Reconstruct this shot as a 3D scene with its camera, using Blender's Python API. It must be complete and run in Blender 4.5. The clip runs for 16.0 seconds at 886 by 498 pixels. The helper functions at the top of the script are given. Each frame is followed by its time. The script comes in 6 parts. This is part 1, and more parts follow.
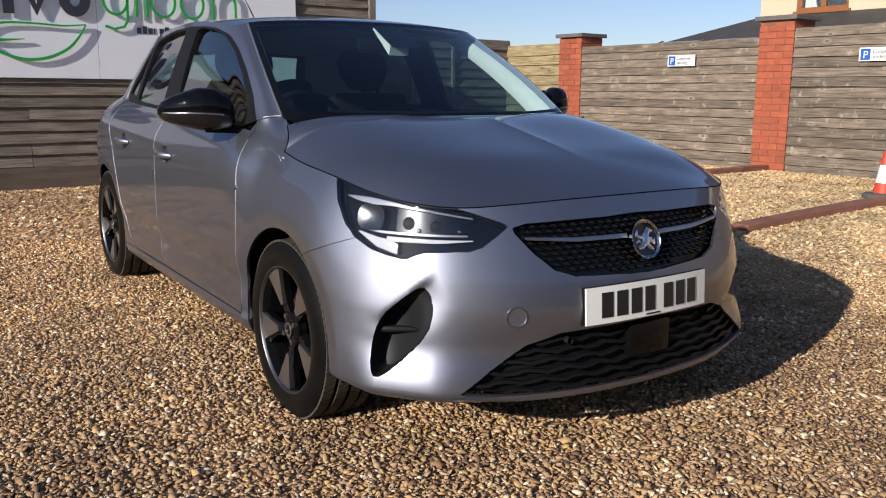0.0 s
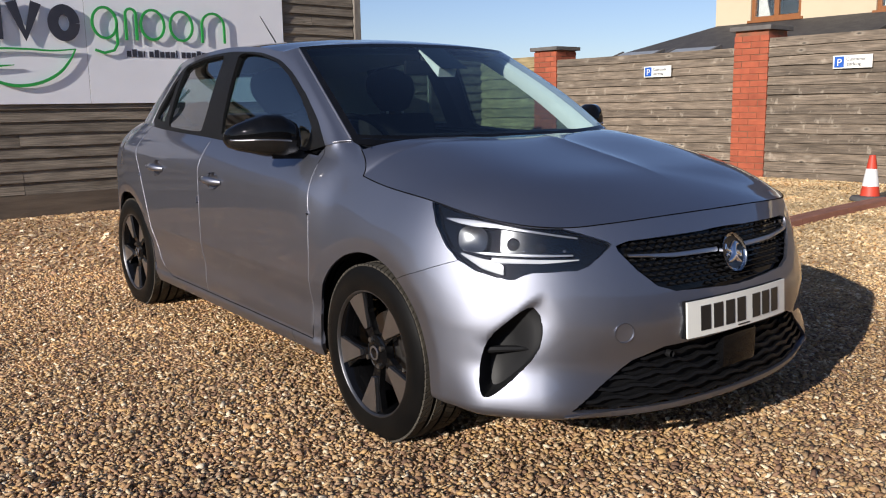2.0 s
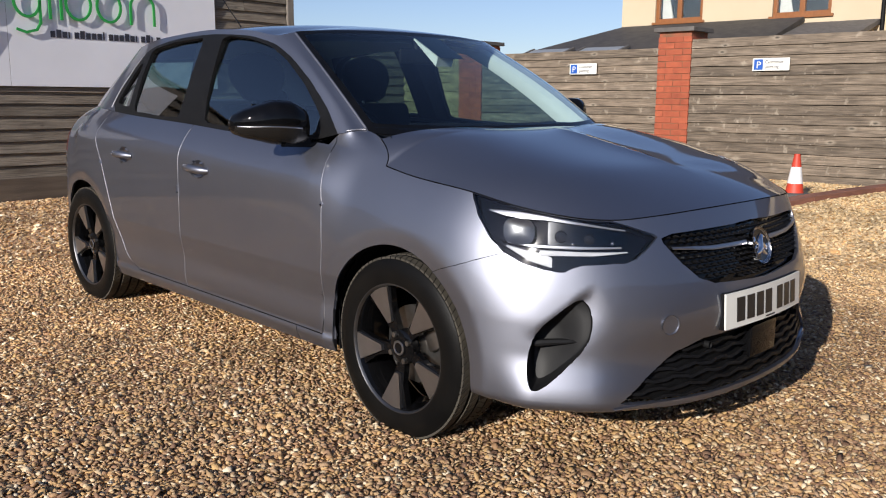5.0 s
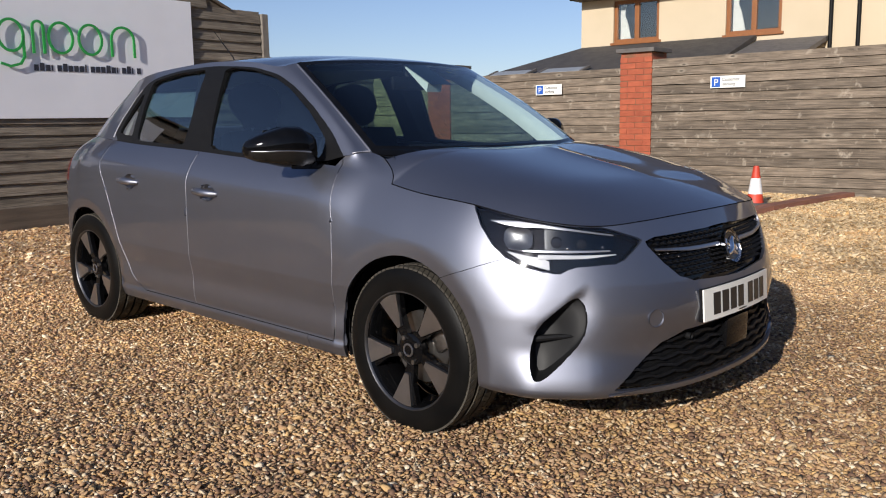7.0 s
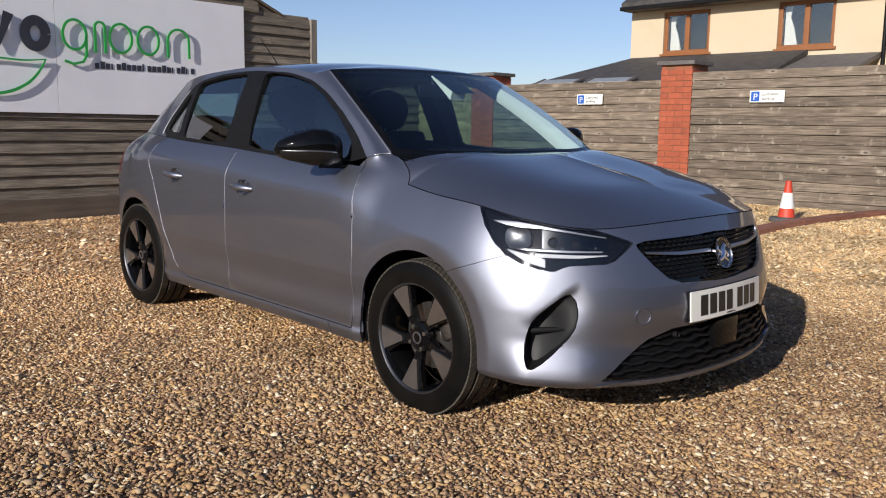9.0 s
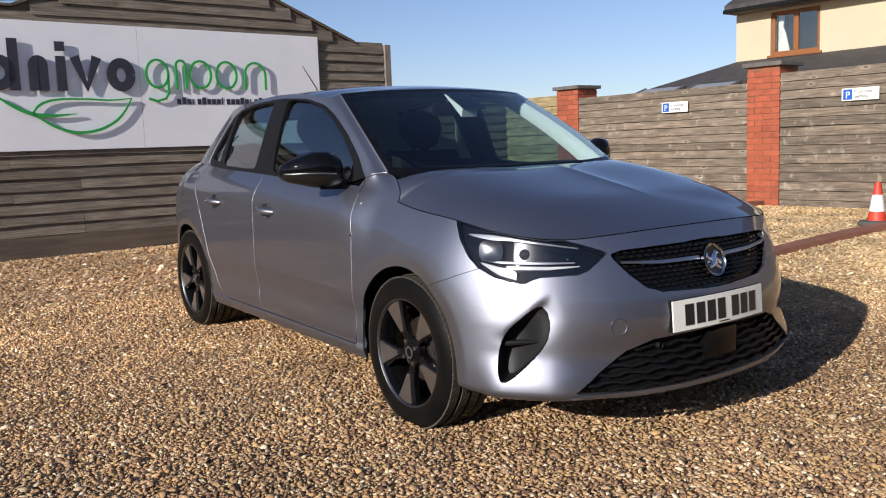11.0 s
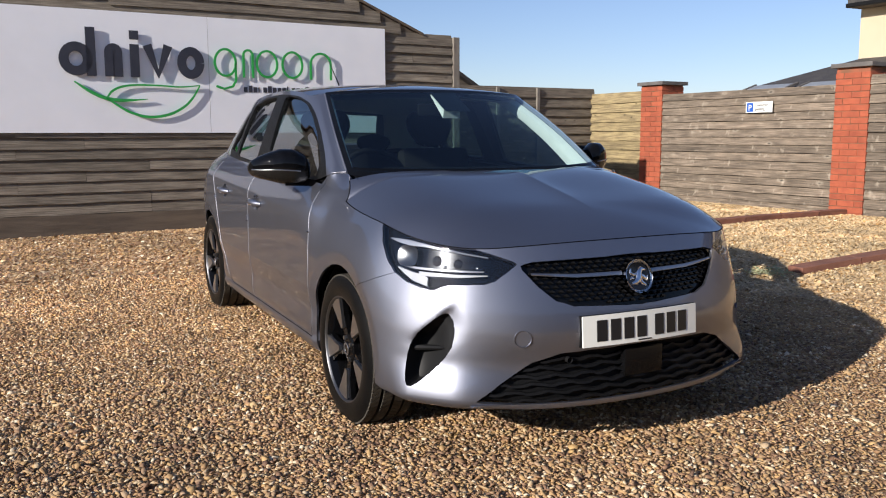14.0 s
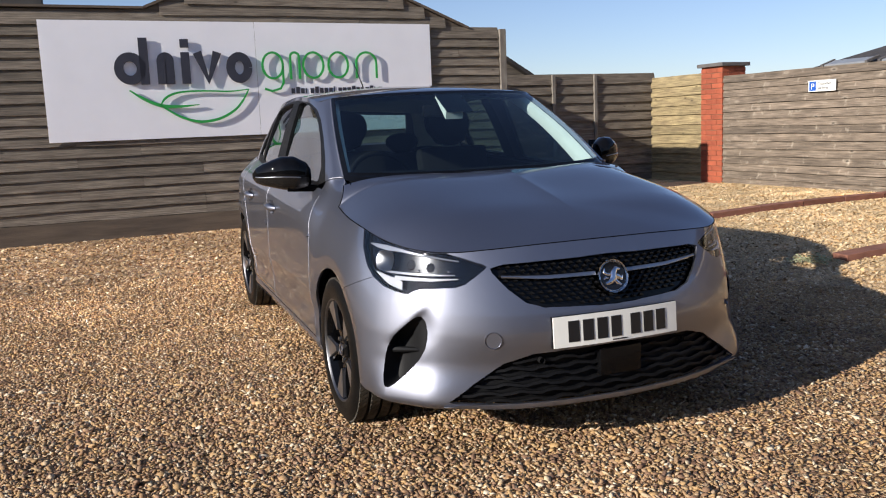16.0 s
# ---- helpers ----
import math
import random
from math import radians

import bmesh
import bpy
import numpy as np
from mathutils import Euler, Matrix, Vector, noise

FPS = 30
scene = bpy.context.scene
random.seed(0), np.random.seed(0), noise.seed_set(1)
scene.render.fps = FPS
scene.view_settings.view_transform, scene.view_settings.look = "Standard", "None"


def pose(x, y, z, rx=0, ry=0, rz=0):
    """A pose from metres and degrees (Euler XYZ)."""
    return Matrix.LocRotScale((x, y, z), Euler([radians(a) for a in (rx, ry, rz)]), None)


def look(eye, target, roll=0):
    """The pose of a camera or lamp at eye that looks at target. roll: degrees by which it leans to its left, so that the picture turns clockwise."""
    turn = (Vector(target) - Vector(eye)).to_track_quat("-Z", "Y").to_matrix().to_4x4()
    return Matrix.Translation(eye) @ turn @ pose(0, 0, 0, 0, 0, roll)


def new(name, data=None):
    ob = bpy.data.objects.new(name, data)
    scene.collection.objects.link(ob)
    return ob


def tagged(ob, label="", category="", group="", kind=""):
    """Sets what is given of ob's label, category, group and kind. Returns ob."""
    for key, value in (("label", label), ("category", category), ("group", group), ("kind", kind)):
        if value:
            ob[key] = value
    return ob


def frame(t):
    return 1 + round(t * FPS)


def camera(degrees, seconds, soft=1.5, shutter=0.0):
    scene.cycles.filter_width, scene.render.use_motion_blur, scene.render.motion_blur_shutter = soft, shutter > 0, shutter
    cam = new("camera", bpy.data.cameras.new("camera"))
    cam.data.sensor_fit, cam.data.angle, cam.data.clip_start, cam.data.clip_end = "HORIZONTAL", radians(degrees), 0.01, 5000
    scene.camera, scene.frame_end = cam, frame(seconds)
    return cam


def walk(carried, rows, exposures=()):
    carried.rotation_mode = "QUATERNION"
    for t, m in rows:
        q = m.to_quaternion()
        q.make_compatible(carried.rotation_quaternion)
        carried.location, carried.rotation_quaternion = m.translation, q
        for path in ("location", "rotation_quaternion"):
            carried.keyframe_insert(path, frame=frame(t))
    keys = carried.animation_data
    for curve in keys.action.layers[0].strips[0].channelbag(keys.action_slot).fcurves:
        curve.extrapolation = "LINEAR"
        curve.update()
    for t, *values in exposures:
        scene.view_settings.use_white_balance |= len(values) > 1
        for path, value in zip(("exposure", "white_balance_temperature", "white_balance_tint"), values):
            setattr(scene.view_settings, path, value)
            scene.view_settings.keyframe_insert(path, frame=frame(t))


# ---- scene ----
cam = camera(55.2, 16.0, 1.1)
PATH = [
    (0, (-1.969, -3.915, 1.07), (-0.857, -2.289, 0.729), 1.2),
    (0.5, (-2.036, -3.879, 1.074), (-0.904, -2.262, 0.746), 1.1),
    (1, (-2.155, -3.81, 1.086), (-0.989, -2.217, 0.766), 0.0),
    (1.5, (-2.272, -3.731, 1.098), (-1.083, -2.155, 0.778), -0.5),
    (2, (-2.35, -3.677, 1.098), (-1.144, -2.112, 0.787), -0.2),
    (2.5, (-2.407, -3.644, 1.1), (-1.178, -2.095, 0.799), -0.4),
    (3, (-2.436, -3.615, 1.103), (-1.198, -2.076, 0.788), 0.1),
    (3.5, (-2.481, -3.548, 1.095), (-1.211, -2.039, 0.764), 0.2),
    (3.7, (-2.516, -3.505, 1.092), (-1.221, -2.019, 0.756), 0.1),
    (6, (-2.751, -3.319, 1.078), (-1.324, -1.952, 0.772), 1.1),
    (6.5, (-2.841, -3.368, 1.092), (-1.395, -2.017, 0.801), 0.2),
    (7, (-2.942, -3.436, 1.078), (-1.488, -2.09, 0.806), -0.3),
    (7.5, (-3.022, -3.515, 1.069), (-1.573, -2.162, 0.809), 0.0),
    (8, (-3.077, -3.576, 1.066), (-1.645, -2.201, 0.817), 0.8),
    (8.2, (-3.101, -3.598, 1.08), (-1.674, -2.22, 0.826), 1.3),
    (10.3, (-2.756, -3.973, 1.083), (-1.524, -2.42, 0.822), -0.8),
    (10.5, (-2.718, -4.009, 1.084), (-1.511, -2.435, 0.826), -1.1),
    (11, (-2.64, -4.098, 1.077), (-1.484, -2.481, 0.857), -1.3),
    (11.5, (-2.532, -4.22, 1.071), (-1.432, -2.561, 0.878), -0.4),
    (12, (-2.437, -4.308, 1.085), (-1.383, -2.619, 0.897), -0.2),
    (12.5, (-2.351, -4.387, 1.104), (-1.326, -2.682, 0.903), -0.5),
    (13, (-2.183, -4.432, 1.11), (-1.199, -2.709, 0.863), -0.1),
    (13.5, (-2.088, -4.478, 1.122), (-1.128, -2.747, 0.84), 0.1),
    (14, (-2.038, -4.523, 1.141), (-1.126, -2.761, 0.893), 0.7),
    (14.5, (-1.941, -4.587, 1.148), (-1.141, -2.764, 0.951), 1.2),
    (15, (-1.864, -4.678, 1.176), (-1.113, -2.839, 0.944), 0.0),
    (15.5, (-1.791, -4.721, 1.198), (-1.038, -2.889, 0.924), -1.5),
    (16, (-1.694, -4.746, 1.207), (-0.966, -2.903, 0.931), -1.4),
]
walk(cam, [(t, look(eye, target, roll)) for t, eye, target, roll in PATH],
     [(0, 0.35, 6500, 11), (4.5, 0.33, 6500, 11), (7, 0.22, 6500, 11), (9, 0.25, 6500, 11), (11, 0.38, 6500, 11), (16, 0.52, 6500, 11)])

# ---- sky, sun, exposure ----
SUN_WAY = Vector((1.0, 0.27, -0.381)).normalized()
world = bpy.data.worlds.new("sky")
scene.world = world
world.use_nodes = True
wn = world.node_tree.nodes
wl = world.node_tree.links
sky = wn.new("ShaderNodeTexSky")
sky.sky_type = "NISHITA"
sky.sun_disc = False
sky.sun_elevation = math.asin(-SUN_WAY.z)
sky.sun_rotation = math.atan2(-SUN_WAY.x, -SUN_WAY.y)
sky.air_density, sky.dust_density, sky.ozone_density = 0.95, 0.35, 2.0
wn["Background"].inputs["Strength"].default_value = 0.085
tone = wn.new("ShaderNodeVectorMath")
tone.operation = "MULTIPLY"
tone.inputs[1].default_value = (0.97, 0.96, 1.13)
wl.new(sky.outputs["Color"], tone.inputs[0])
wl.new(tone.outputs[0], wn["Background"].inputs["Color"])
sun = new("sun", bpy.data.lights.new("sun", "SUN"))
sun.data.energy, sun.data.angle, sun.data.color = 4.8, radians(0.55), (1.0, 0.95, 0.88)
sun.matrix_world = look((-8, -2, 6), Vector((-8, -2, 6)) + SUN_WAY)


# ---- materials ----
def mat(name, base, rough=0.6, metal=0.0, second=None, scale=6.0, stretch=(1, 1, 1), bump=0.0, bump_scale=60.0,
        coat=0.0, spread=0.0, detail=6.0, spec=0.5):
    """A principled material with two-scale colour variation, fine relief and, with spread, a tint for each piece."""
    m = bpy.data.materials.new(name)
    m.use_nodes = True
    n, l = m.node_tree.nodes, m.node_tree.links
    p = n["Principled BSDF"]
    p.inputs["Roughness"].default_value, p.inputs["Metallic"].default_value = rough, metal
    p.inputs["Specular IOR Level"].default_value = spec
    p.inputs["Coat Weight"].default_value, p.inputs["Coat Roughness"].default_value, p.inputs["Coat IOR"].default_value = coat, 0.045, 1.54
    second = second or tuple(c * 0.75 for c in base)
    co = n.new("ShaderNodeTexCoord")
    mp = n.new("ShaderNodeMapping")
    mp.inputs["Scale"].default_value = stretch
    l.new(co.outputs["Object"], mp.inputs["Vector"])
    info = n.new("ShaderNodeObjectInfo")
    shift = n.new("ShaderNodeVectorMath")
    shift.operation = "MULTIPLY_ADD"
    l.new(info.outputs["Random"], shift.inputs[0])
    shift.inputs[1].default_value = (37.0, 53.0, 11.0)
    l.new(mp.outputs["Vector"], shift.inputs[2])
    no = n.new("ShaderNodeTexNoise")
    no.inputs["Scale"].default_value, no.inputs["Detail"].default_value = scale, detail
    l.new(shift.outputs[0], no.inputs["Vector"])
    ramp = n.new("ShaderNodeMapRange")
    ramp.inputs["From Min"].default_value, ramp.inputs["From Max"].default_value = 0.3, 0.7
    l.new(no.outputs["Fac"], ramp.inputs["Value"])
    mix = n.new("ShaderNodeMix")
    mix.data_type = "RGBA"
    mix.inputs["A"].default_value, mix.inputs["B"].default_value = (*base, 1), (*second, 1)
    l.new(ramp.outputs["Result"], mix.inputs["Factor"])
    colour = mix.outputs["Result"]
    if spread:
        hsv = n.new("ShaderNodeHueSaturation")
        mr = n.new("ShaderNodeMapRange")
        mr.inputs["To Min"].default_value, mr.inputs["To Max"].default_value = 1 - spread, 1 + spread
        l.new(info.outputs["Random"], mr.inputs["Value"])
        l.new(mr.outputs["Result"], hsv.inputs["Value"])
        l.new(colour, hsv.inputs["Color"])
        colour = hsv.outputs["Color"]
    l.new(colour, p.inputs["Base Color"])
    if bump:
        fine = n.new("ShaderNodeTexNoise")
        fine.inputs["Scale"].default_value, fine.inputs["Detail"].default_value = bump_scale, 4
        l.new(shift.outputs[0], fine.inputs["Vector"])
        b = n.new("ShaderNodeBump")
        b.inputs["Strength"].default_value, b.inputs["Distance"].default_value = bump, 0.01
        l.new(fine.outputs["Fac"], b.inputs["Height"])
        l.new(b.outputs["Normal"], p.inputs["Normal"])
    return m


def glass(name, tint, gloss=1.0, rough=0.0, head_on=0.08):
    """Thin window glass: a tinted view through it under a Fresnel gloss."""
    m = bpy.data.materials.new(name)
    m.use_nodes = True
    n, l = m.node_tree.nodes, m.node_tree.links
    n.remove(n["Principled BSDF"])
    clear = n.new("ShaderNodeBsdfTransparent")
    clear.inputs["Color"].default_value = (*tint, 1)
    shine = n.new("ShaderNodeBsdfGlossy")
    shine.inputs["Roughness"].default_value = rough
    shine.inputs["Color"].default_value = (gloss, gloss, gloss, 1)
    lw = n.new("ShaderNodeLayerWeight")
    lw.inputs["Blend"].default_value = 0.5
    steep = n.new("ShaderNodeMath")
    steep.operation = "POWER"
    steep.inputs[1].default_value = 5.0
    l.new(lw.outputs["Facing"], steep.inputs[0])
    fr = n.new("ShaderNodeMath")
    fr.operation = "MULTIPLY_ADD"
    fr.inputs[1].default_value, fr.inputs[2].default_value = 1 - head_on, head_on
    l.new(steep.outputs[0], fr.inputs[0])
    mix = n.new("ShaderNodeMixShader")
    l.new(fr.outputs[0], mix.inputs["Fac"])
    l.new(clear.outputs[0], mix.inputs[1])
    l.new(shine.outputs[0], mix.inputs[2])
    l.new(mix.outputs[0], n["Material Output"].inputs["Surface"])
    return m


def timber(name, pale, dark, spread, scuffs=0.0):
    """Weathered boards along local x: long grain, blotches, knots, a tint of its own for each board."""
    m = mat(name, pale, 0.88, 0, dark, 6.0, (0.7, 3, 3), 0.5, 40, spread=spread, detail=9)
    n, l = m.node_tree.nodes, m.node_tree.links
    p = n["Principled BSDF"]
    old = p.inputs["Base Color"].links[0].from_socket
    co = n.new("ShaderNodeTexCoord")
    info = n.new("ShaderNodeObjectInfo")
    add = n.new("ShaderNodeVectorMath")
    add.operation = "MULTIPLY_ADD"
    add.inputs[1].default_value = (71.0, 29.0, 47.0)
    l.new(info.outputs["Random"], add.inputs[0])
    l.new(co.outputs["Object"], add.inputs[2])
    grain_map = n.new("ShaderNodeMapping")
    grain_map.inputs["Scale"].default_value = (2.2, 8, 90)
    l.new(add.outputs[0], grain_map.inputs["Vector"])
    grain = n.new("ShaderNodeTexNoise")
    grain.inputs["Scale"].default_value, grain.inputs["Detail"].default_value = 1.5, 5
    l.new(grain_map.outputs["Vector"], grain.inputs["Vector"])
    g_range = n.new("ShaderNodeMapRange")
    g_range.inputs["From Min"].default_value, g_range.inputs["From Max"].default_value = 0.35, 0.65
    g_range.inputs["To Min"].default_value, g_range.inputs["To Max"].default_value = 0.55, 1.22
    l.new(grain.outputs["Fac"], g_range.inputs["Value"])
    knot_map = n.new("ShaderNodeMapping")
    knot_map.inputs["Scale"].default_value = (3.2, 0.01, 7.0)
    l.new(add.outputs[0], knot_map.inputs["Vector"])
    knot = n.new("ShaderNodeTexVoronoi")
    knot.inputs["Scale"].default_value = 1.0
    l.new(knot_map.outputs["Vector"], knot.inputs["Vector"])
    k_range = n.new("ShaderNodeMapRange")
    k_range.inputs["From Min"].default_value, k_range.inputs["From Max"].default_value = 0.035, 0.11
    k_range.inputs["To Min"].default_value, k_range.inputs["To Max"].default_value = 0.35, 1.0
    l.new(knot.outputs["Distance"], k_range.inputs["Value"])
    both_f = n.new("ShaderNodeMath")
    both_f.operation = "MULTIPLY"
    l.new(g_range.outputs["Result"], both_f.inputs[0])
    l.new(k_range.outputs["Result"], both_f.inputs[1])
    mul = n.new("ShaderNodeVectorMath")
    mul.operation = "SCALE"
    l.new(old, mul.inputs[0])
    l.new(both_f.outputs[0], mul.inputs["Scale"])
    final = mul.outputs[0]
    if scuffs:
        # pale scuffs, leaning streaks about a hand long, and pale rings round the knots
        sm = n.new("ShaderNodeMapping")
        sm.inputs["Scale"].default_value = (10, 1, 7.0)
        sm.inputs["Rotation"].default_value = (0, 0.9, 0)
        l.new(add.outputs[0], sm.inputs["Vector"])
        sn = n.new("ShaderNodeTexNoise")
        sn.inputs["Scale"].default_value, sn.inputs["Detail"].default_value, sn.inputs["Roughness"].default_value = 1.0, 3, 0.6
        l.new(sm.outputs["Vector"], sn.inputs["Vector"])
        sr = n.new("ShaderNodeMapRange")
        sr.inputs["From Min"].default_value, sr.inputs["From Max"].default_value = 0.61, 0.78
        l.new(sn.outputs["Fac"], sr.inputs["Value"])
        ring = n.new("ShaderNodeMapRange")
        ring.inputs["From Min"].default_value, ring.inputs["From Max"].default_value = 0.24, 0.12
        l.new(knot.outputs["Distance"], ring.inputs["Value"])
        top = n.new("ShaderNodeMath")
        top.operation = "MULTIPLY_ADD"
        top.inputs[1].default_value = 0.4
        l.new(ring.outputs["Result"], top.inputs[0])
        l.new(sr.outputs["Result"], top.inputs[2])
        share = n.new("ShaderNodeMath")
        share.operation = "MULTIPLY"
        share.use_clamp = True
        share.inputs[1].default_value = scuffs
        l.new(top.outputs[0], share.inputs[0])
        sc = n.new("ShaderNodeMix")
        sc.data_type = "RGBA"
        sc.inputs["B"].default_value = (0.42, 0.36, 0.28, 1)
        l.new(share.outputs[0], sc.inputs["Factor"])
        l.new(final, sc.inputs["A"])
        dark_knot = n.new("ShaderNodeVectorMath")
        dark_knot.operation = "SCALE"
        l.new(sc.outputs["Result"], dark_knot.inputs[0])
        l.new(k_range.outputs["Result"], dark_knot.inputs["Scale"])
        final = dark_knot.outputs[0]
    l.new(final, p.inputs["Base Color"])
    return m


PAINT = mat("metallic_paint", (0.226, 0.235, 0.277), 0.46, 0.95, (0.214, 0.223, 0.263), 3, coat=1.0)
PAINT.node_tree.nodes["Principled BSDF"].inputs["Specular Tint"].default_value = (0.10, 0.11, 0.16, 1)
SEAM = mat("shut_line_black", (0.004, 0.004, 0.004), 0.9, 0, (0.006, 0.006, 0.006), 10, spec=0.0)
# paler than the body paint, so thin edge tubes read as sunlit lines
BRIGHT_EDGE = mat("bright_edge_paint", (0.33, 0.33, 0.36), 0.5, 0.95, (0.27, 0.27, 0.30), 8)
GLOSS_BLACK = mat("gloss_black", (0.003, 0.003, 0.0034), 0.05, 0, (0.0045, 0.0045, 0.005), 20, spec=0.2)
MATT_BLACK = mat("matt_black", (0.005, 0.005, 0.0055), 0.5, 0, (0.008, 0.008, 0.0085), 30, bump=0.15, bump_scale=400, spec=0.14)
CABIN = mat("cabin_black", (0.006, 0.006, 0.0066), 0.8, 0, (0.009, 0.009, 0.0095), 20, spec=0.1)
RUBBER = mat("tyre_rubber", (0.0035, 0.0035, 0.0036), 0.42, 0, (0.0065, 0.006, 0.0055), 9, bump=0.08, bump_scale=250, spec=0.10)
DUSTY = mat("dusty_tread", (0.030, 0.026, 0.021), 0.85, 0, (0.072, 0.062, 0.045), 16, bump=0.3, bump_scale=180)
BADGE = mat("badge_chrome", (0.80, 0.80, 0.80), 0.10, 1.0, (0.74, 0.74, 0.74), 20)
CHROME = mat("chrome", (0.58, 0.57, 0.56), 0.22, 1.0, (0.50, 0.49, 0.48), 10)
SATIN = mat("satin_silver", (0.36, 0.36, 0.38), 0.30, 0.95, (0.32, 0.32, 0.34), 12)
STEEL = mat("brake_steel", (0.35, 0.34, 0.33), 0.4, 1.0, (0.22, 0.20, 0.18), 15)
LAMP_SILVER = mat("lamp_reflector", (0.030, 0.031, 0.033), 0.26, 1.0, (0.020, 0.021, 0.022), 30)
LAMP_BRIGHT = mat("bright_reflector", (0.17, 0.175, 0.18), 0.34, 1.0, (0.13, 0.134, 0.14), 25)
LAMP_DARK = mat("smoky_lens", (0.010, 0.010, 0.011), 0.08, 0.0, (0.014, 0.014, 0.015), 25, spec=0.5)
LAMP_EDGE = mat("bright_lamp_edge", (0.42, 0.43, 0.46), 0.3, 0.6, (0.36, 0.37, 0.40), 25)
GRILLE = mat("glossy_grille_plastic", (0.006, 0.006, 0.0065), 0.16, 0, (0.009, 0.009, 0.0095), 20)
LAMP_WHITE = mat("lamp_light_guide", (0.50, 0.51, 0.53), 0.2, 0, (0.42, 0.43, 0.45), 15)
GREY_VENT = mat("grey_vent_plastic", (0.0115, 0.0115, 0.012), 0.5, 0, (0.009, 0.009, 0.0095), 8, spec=0.22)
MIRROR_CAP = mat("dark_mirror_cap", (0.010, 0.009, 0.008), 0.22, 0, (0.013, 0.012, 0.011), 20, spec=0.3)
LINER = mat("pale_grey_trim", (0.60, 0.60, 0.58), 0.85, 0, (0.54, 0.54, 0.52), 30, bump=0.1, bump_scale=300)
GLASS = glass("window_glass", (0.57, 0.765, 0.755), head_on=0.08)
PRIVACY = glass("side_glass", (0.44, 0.61, 0.62), head_on=0.17)
REAR_TINT = glass("rear_side_glass", (0.37, 0.52, 0.52), head_on=0.19)
CLEAR = glass("house_glass", (0.86, 0.88, 0.88), head_on=0.10)
LENS = glass("lamp_lens", (0.92, 0.93, 0.94), head_on=0.045)
QUARTER_TINT = glass("quarter_glass", (0.16, 0.19, 0.20), head_on=0.15)
PLATE = mat("plate_white", (0.74, 0.735, 0.68), 0.35, 0, (0.68, 0.675, 0.62), 8)
PLATE_INK = mat("plate_black", (0.008, 0.008, 0.009), 0.4, 0, (0.012, 0.012, 0.013), 9)
INK = mat("sign_ink_dark", (0.026, 0.026, 0.038), 0.45, 0, (0.036, 0.036, 0.048), 9)
GREEN = mat("sign_green", (0.02, 0.33, 0.06), 0.45, 0, (0.025, 0.28, 0.055), 9)
BOARD = mat("sign_panel_white", (0.80, 0.80, 0.83), 0.5, 0, (0.75, 0.75, 0.78), 2.5, bump=0.03)
BLUE = mat("parking_blue", (0.015, 0.09, 0.42), 0.4, 0, (0.02, 0.10, 0.38), 9)
CLAD = timber("weathered_cladding", (0.212, 0.176, 0.134), (0.128, 0.103, 0.077), 0.22)
FENCE = timber("weathered_fence_board", (0.220, 0.172, 0.126), (0.115, 0.089, 0.064), 0.26, 0.75)
LARCH = timber("pale_fence_board", (0.36, 0.28, 0.14), (0.20, 0.15, 0.08), 0.2)
POST = mat("weathered_post", (0.24, 0.215, 0.18), 0.9, 0, (0.14, 0.12, 0.10), 4, (6, 6, 1), 0.4, 40)
BRICK = mat("red_brick", (0.36, 0.088, 0.040), 0.85, 0, (0.26, 0.060, 0.029), 9, bump=0.4, bump_scale=70, spread=0.13)
MORTAR = mat("mortar", (0.34, 0.095, 0.048), 0.95, 0, (0.13, 0.085, 0.050), 5, bump=0.5, bump_scale=90)
WHITISH = mat("pale_roof_pane", (0.26, 0.27, 0.28), 0.4, 0, (0.21, 0.22, 0.23), 6)
COPING = mat("slate_coping", (0.085, 0.075, 0.07), 0.8, 0, (0.13, 0.12, 0.11), 9, bump=0.3)
EDGING = mat("red_edging_kerb", (0.27, 0.115, 0.075), 0.9, 0, (0.17, 0.072, 0.047), 5, (1, 3, 3), bump=0.4, spread=0.10)
RENDERED = mat("cream_render", (0.53, 0.435, 0.305), 0.9, 0, (0.49, 0.405, 0.28), 1.2, bump=0.1)
SLATE = mat("roof_slate", (0.032, 0.029, 0.028), 0.75, 0, (0.062, 0.055, 0.05), 5, bump=0.3, spread=0.25)
OAK = mat("stained_window_wood", (0.25, 0.088, 0.020), 0.5, 0, (0.19, 0.066, 0.016), 6, (1, 6, 1))
DARKWOOD = mat("dark_plinth", (0.135, 0.103, 0.074), 0.9, 0, (0.075, 0.057, 0.042), 4, (0.6, 3, 6), 0.4, 30)
CONE_RED = mat("cone_orange_red", (0.56, 0.052, 0.024), 0.55, 0, (0.44, 0.045, 0.022), 8)
CONE_WHITE = mat("cone_white_sleeve", (0.75, 0.75, 0.74), 0.4, 0, (0.66, 0.66, 0.65), 8)
CONE_BASE = mat("cone_base_rubber", (0.055, 0.055, 0.055), 0.85, 0, (0.09, 0.085, 0.08), 8)
TAIL_RED = mat("tail_lamp_red", (0.16, 0.006, 0.008), 0.12, 0, (0.09, 0.004, 0.006), 25)
LEAF = mat("weed_leaf", (0.36, 0.38, 0.19), 0.7, 0, (0.46, 0.46, 0.28), 15)
RIM_EDGE = mat("dull_rim_edge", (0.17, 0.17, 0.176), 0.42, 1.0, (0.12, 0.12, 0.125), 14)
BLADE = mat("machined_alloy", (0.44, 0.44, 0.455), 0.36, 1.0, (0.37, 0.37, 0.385), 14)


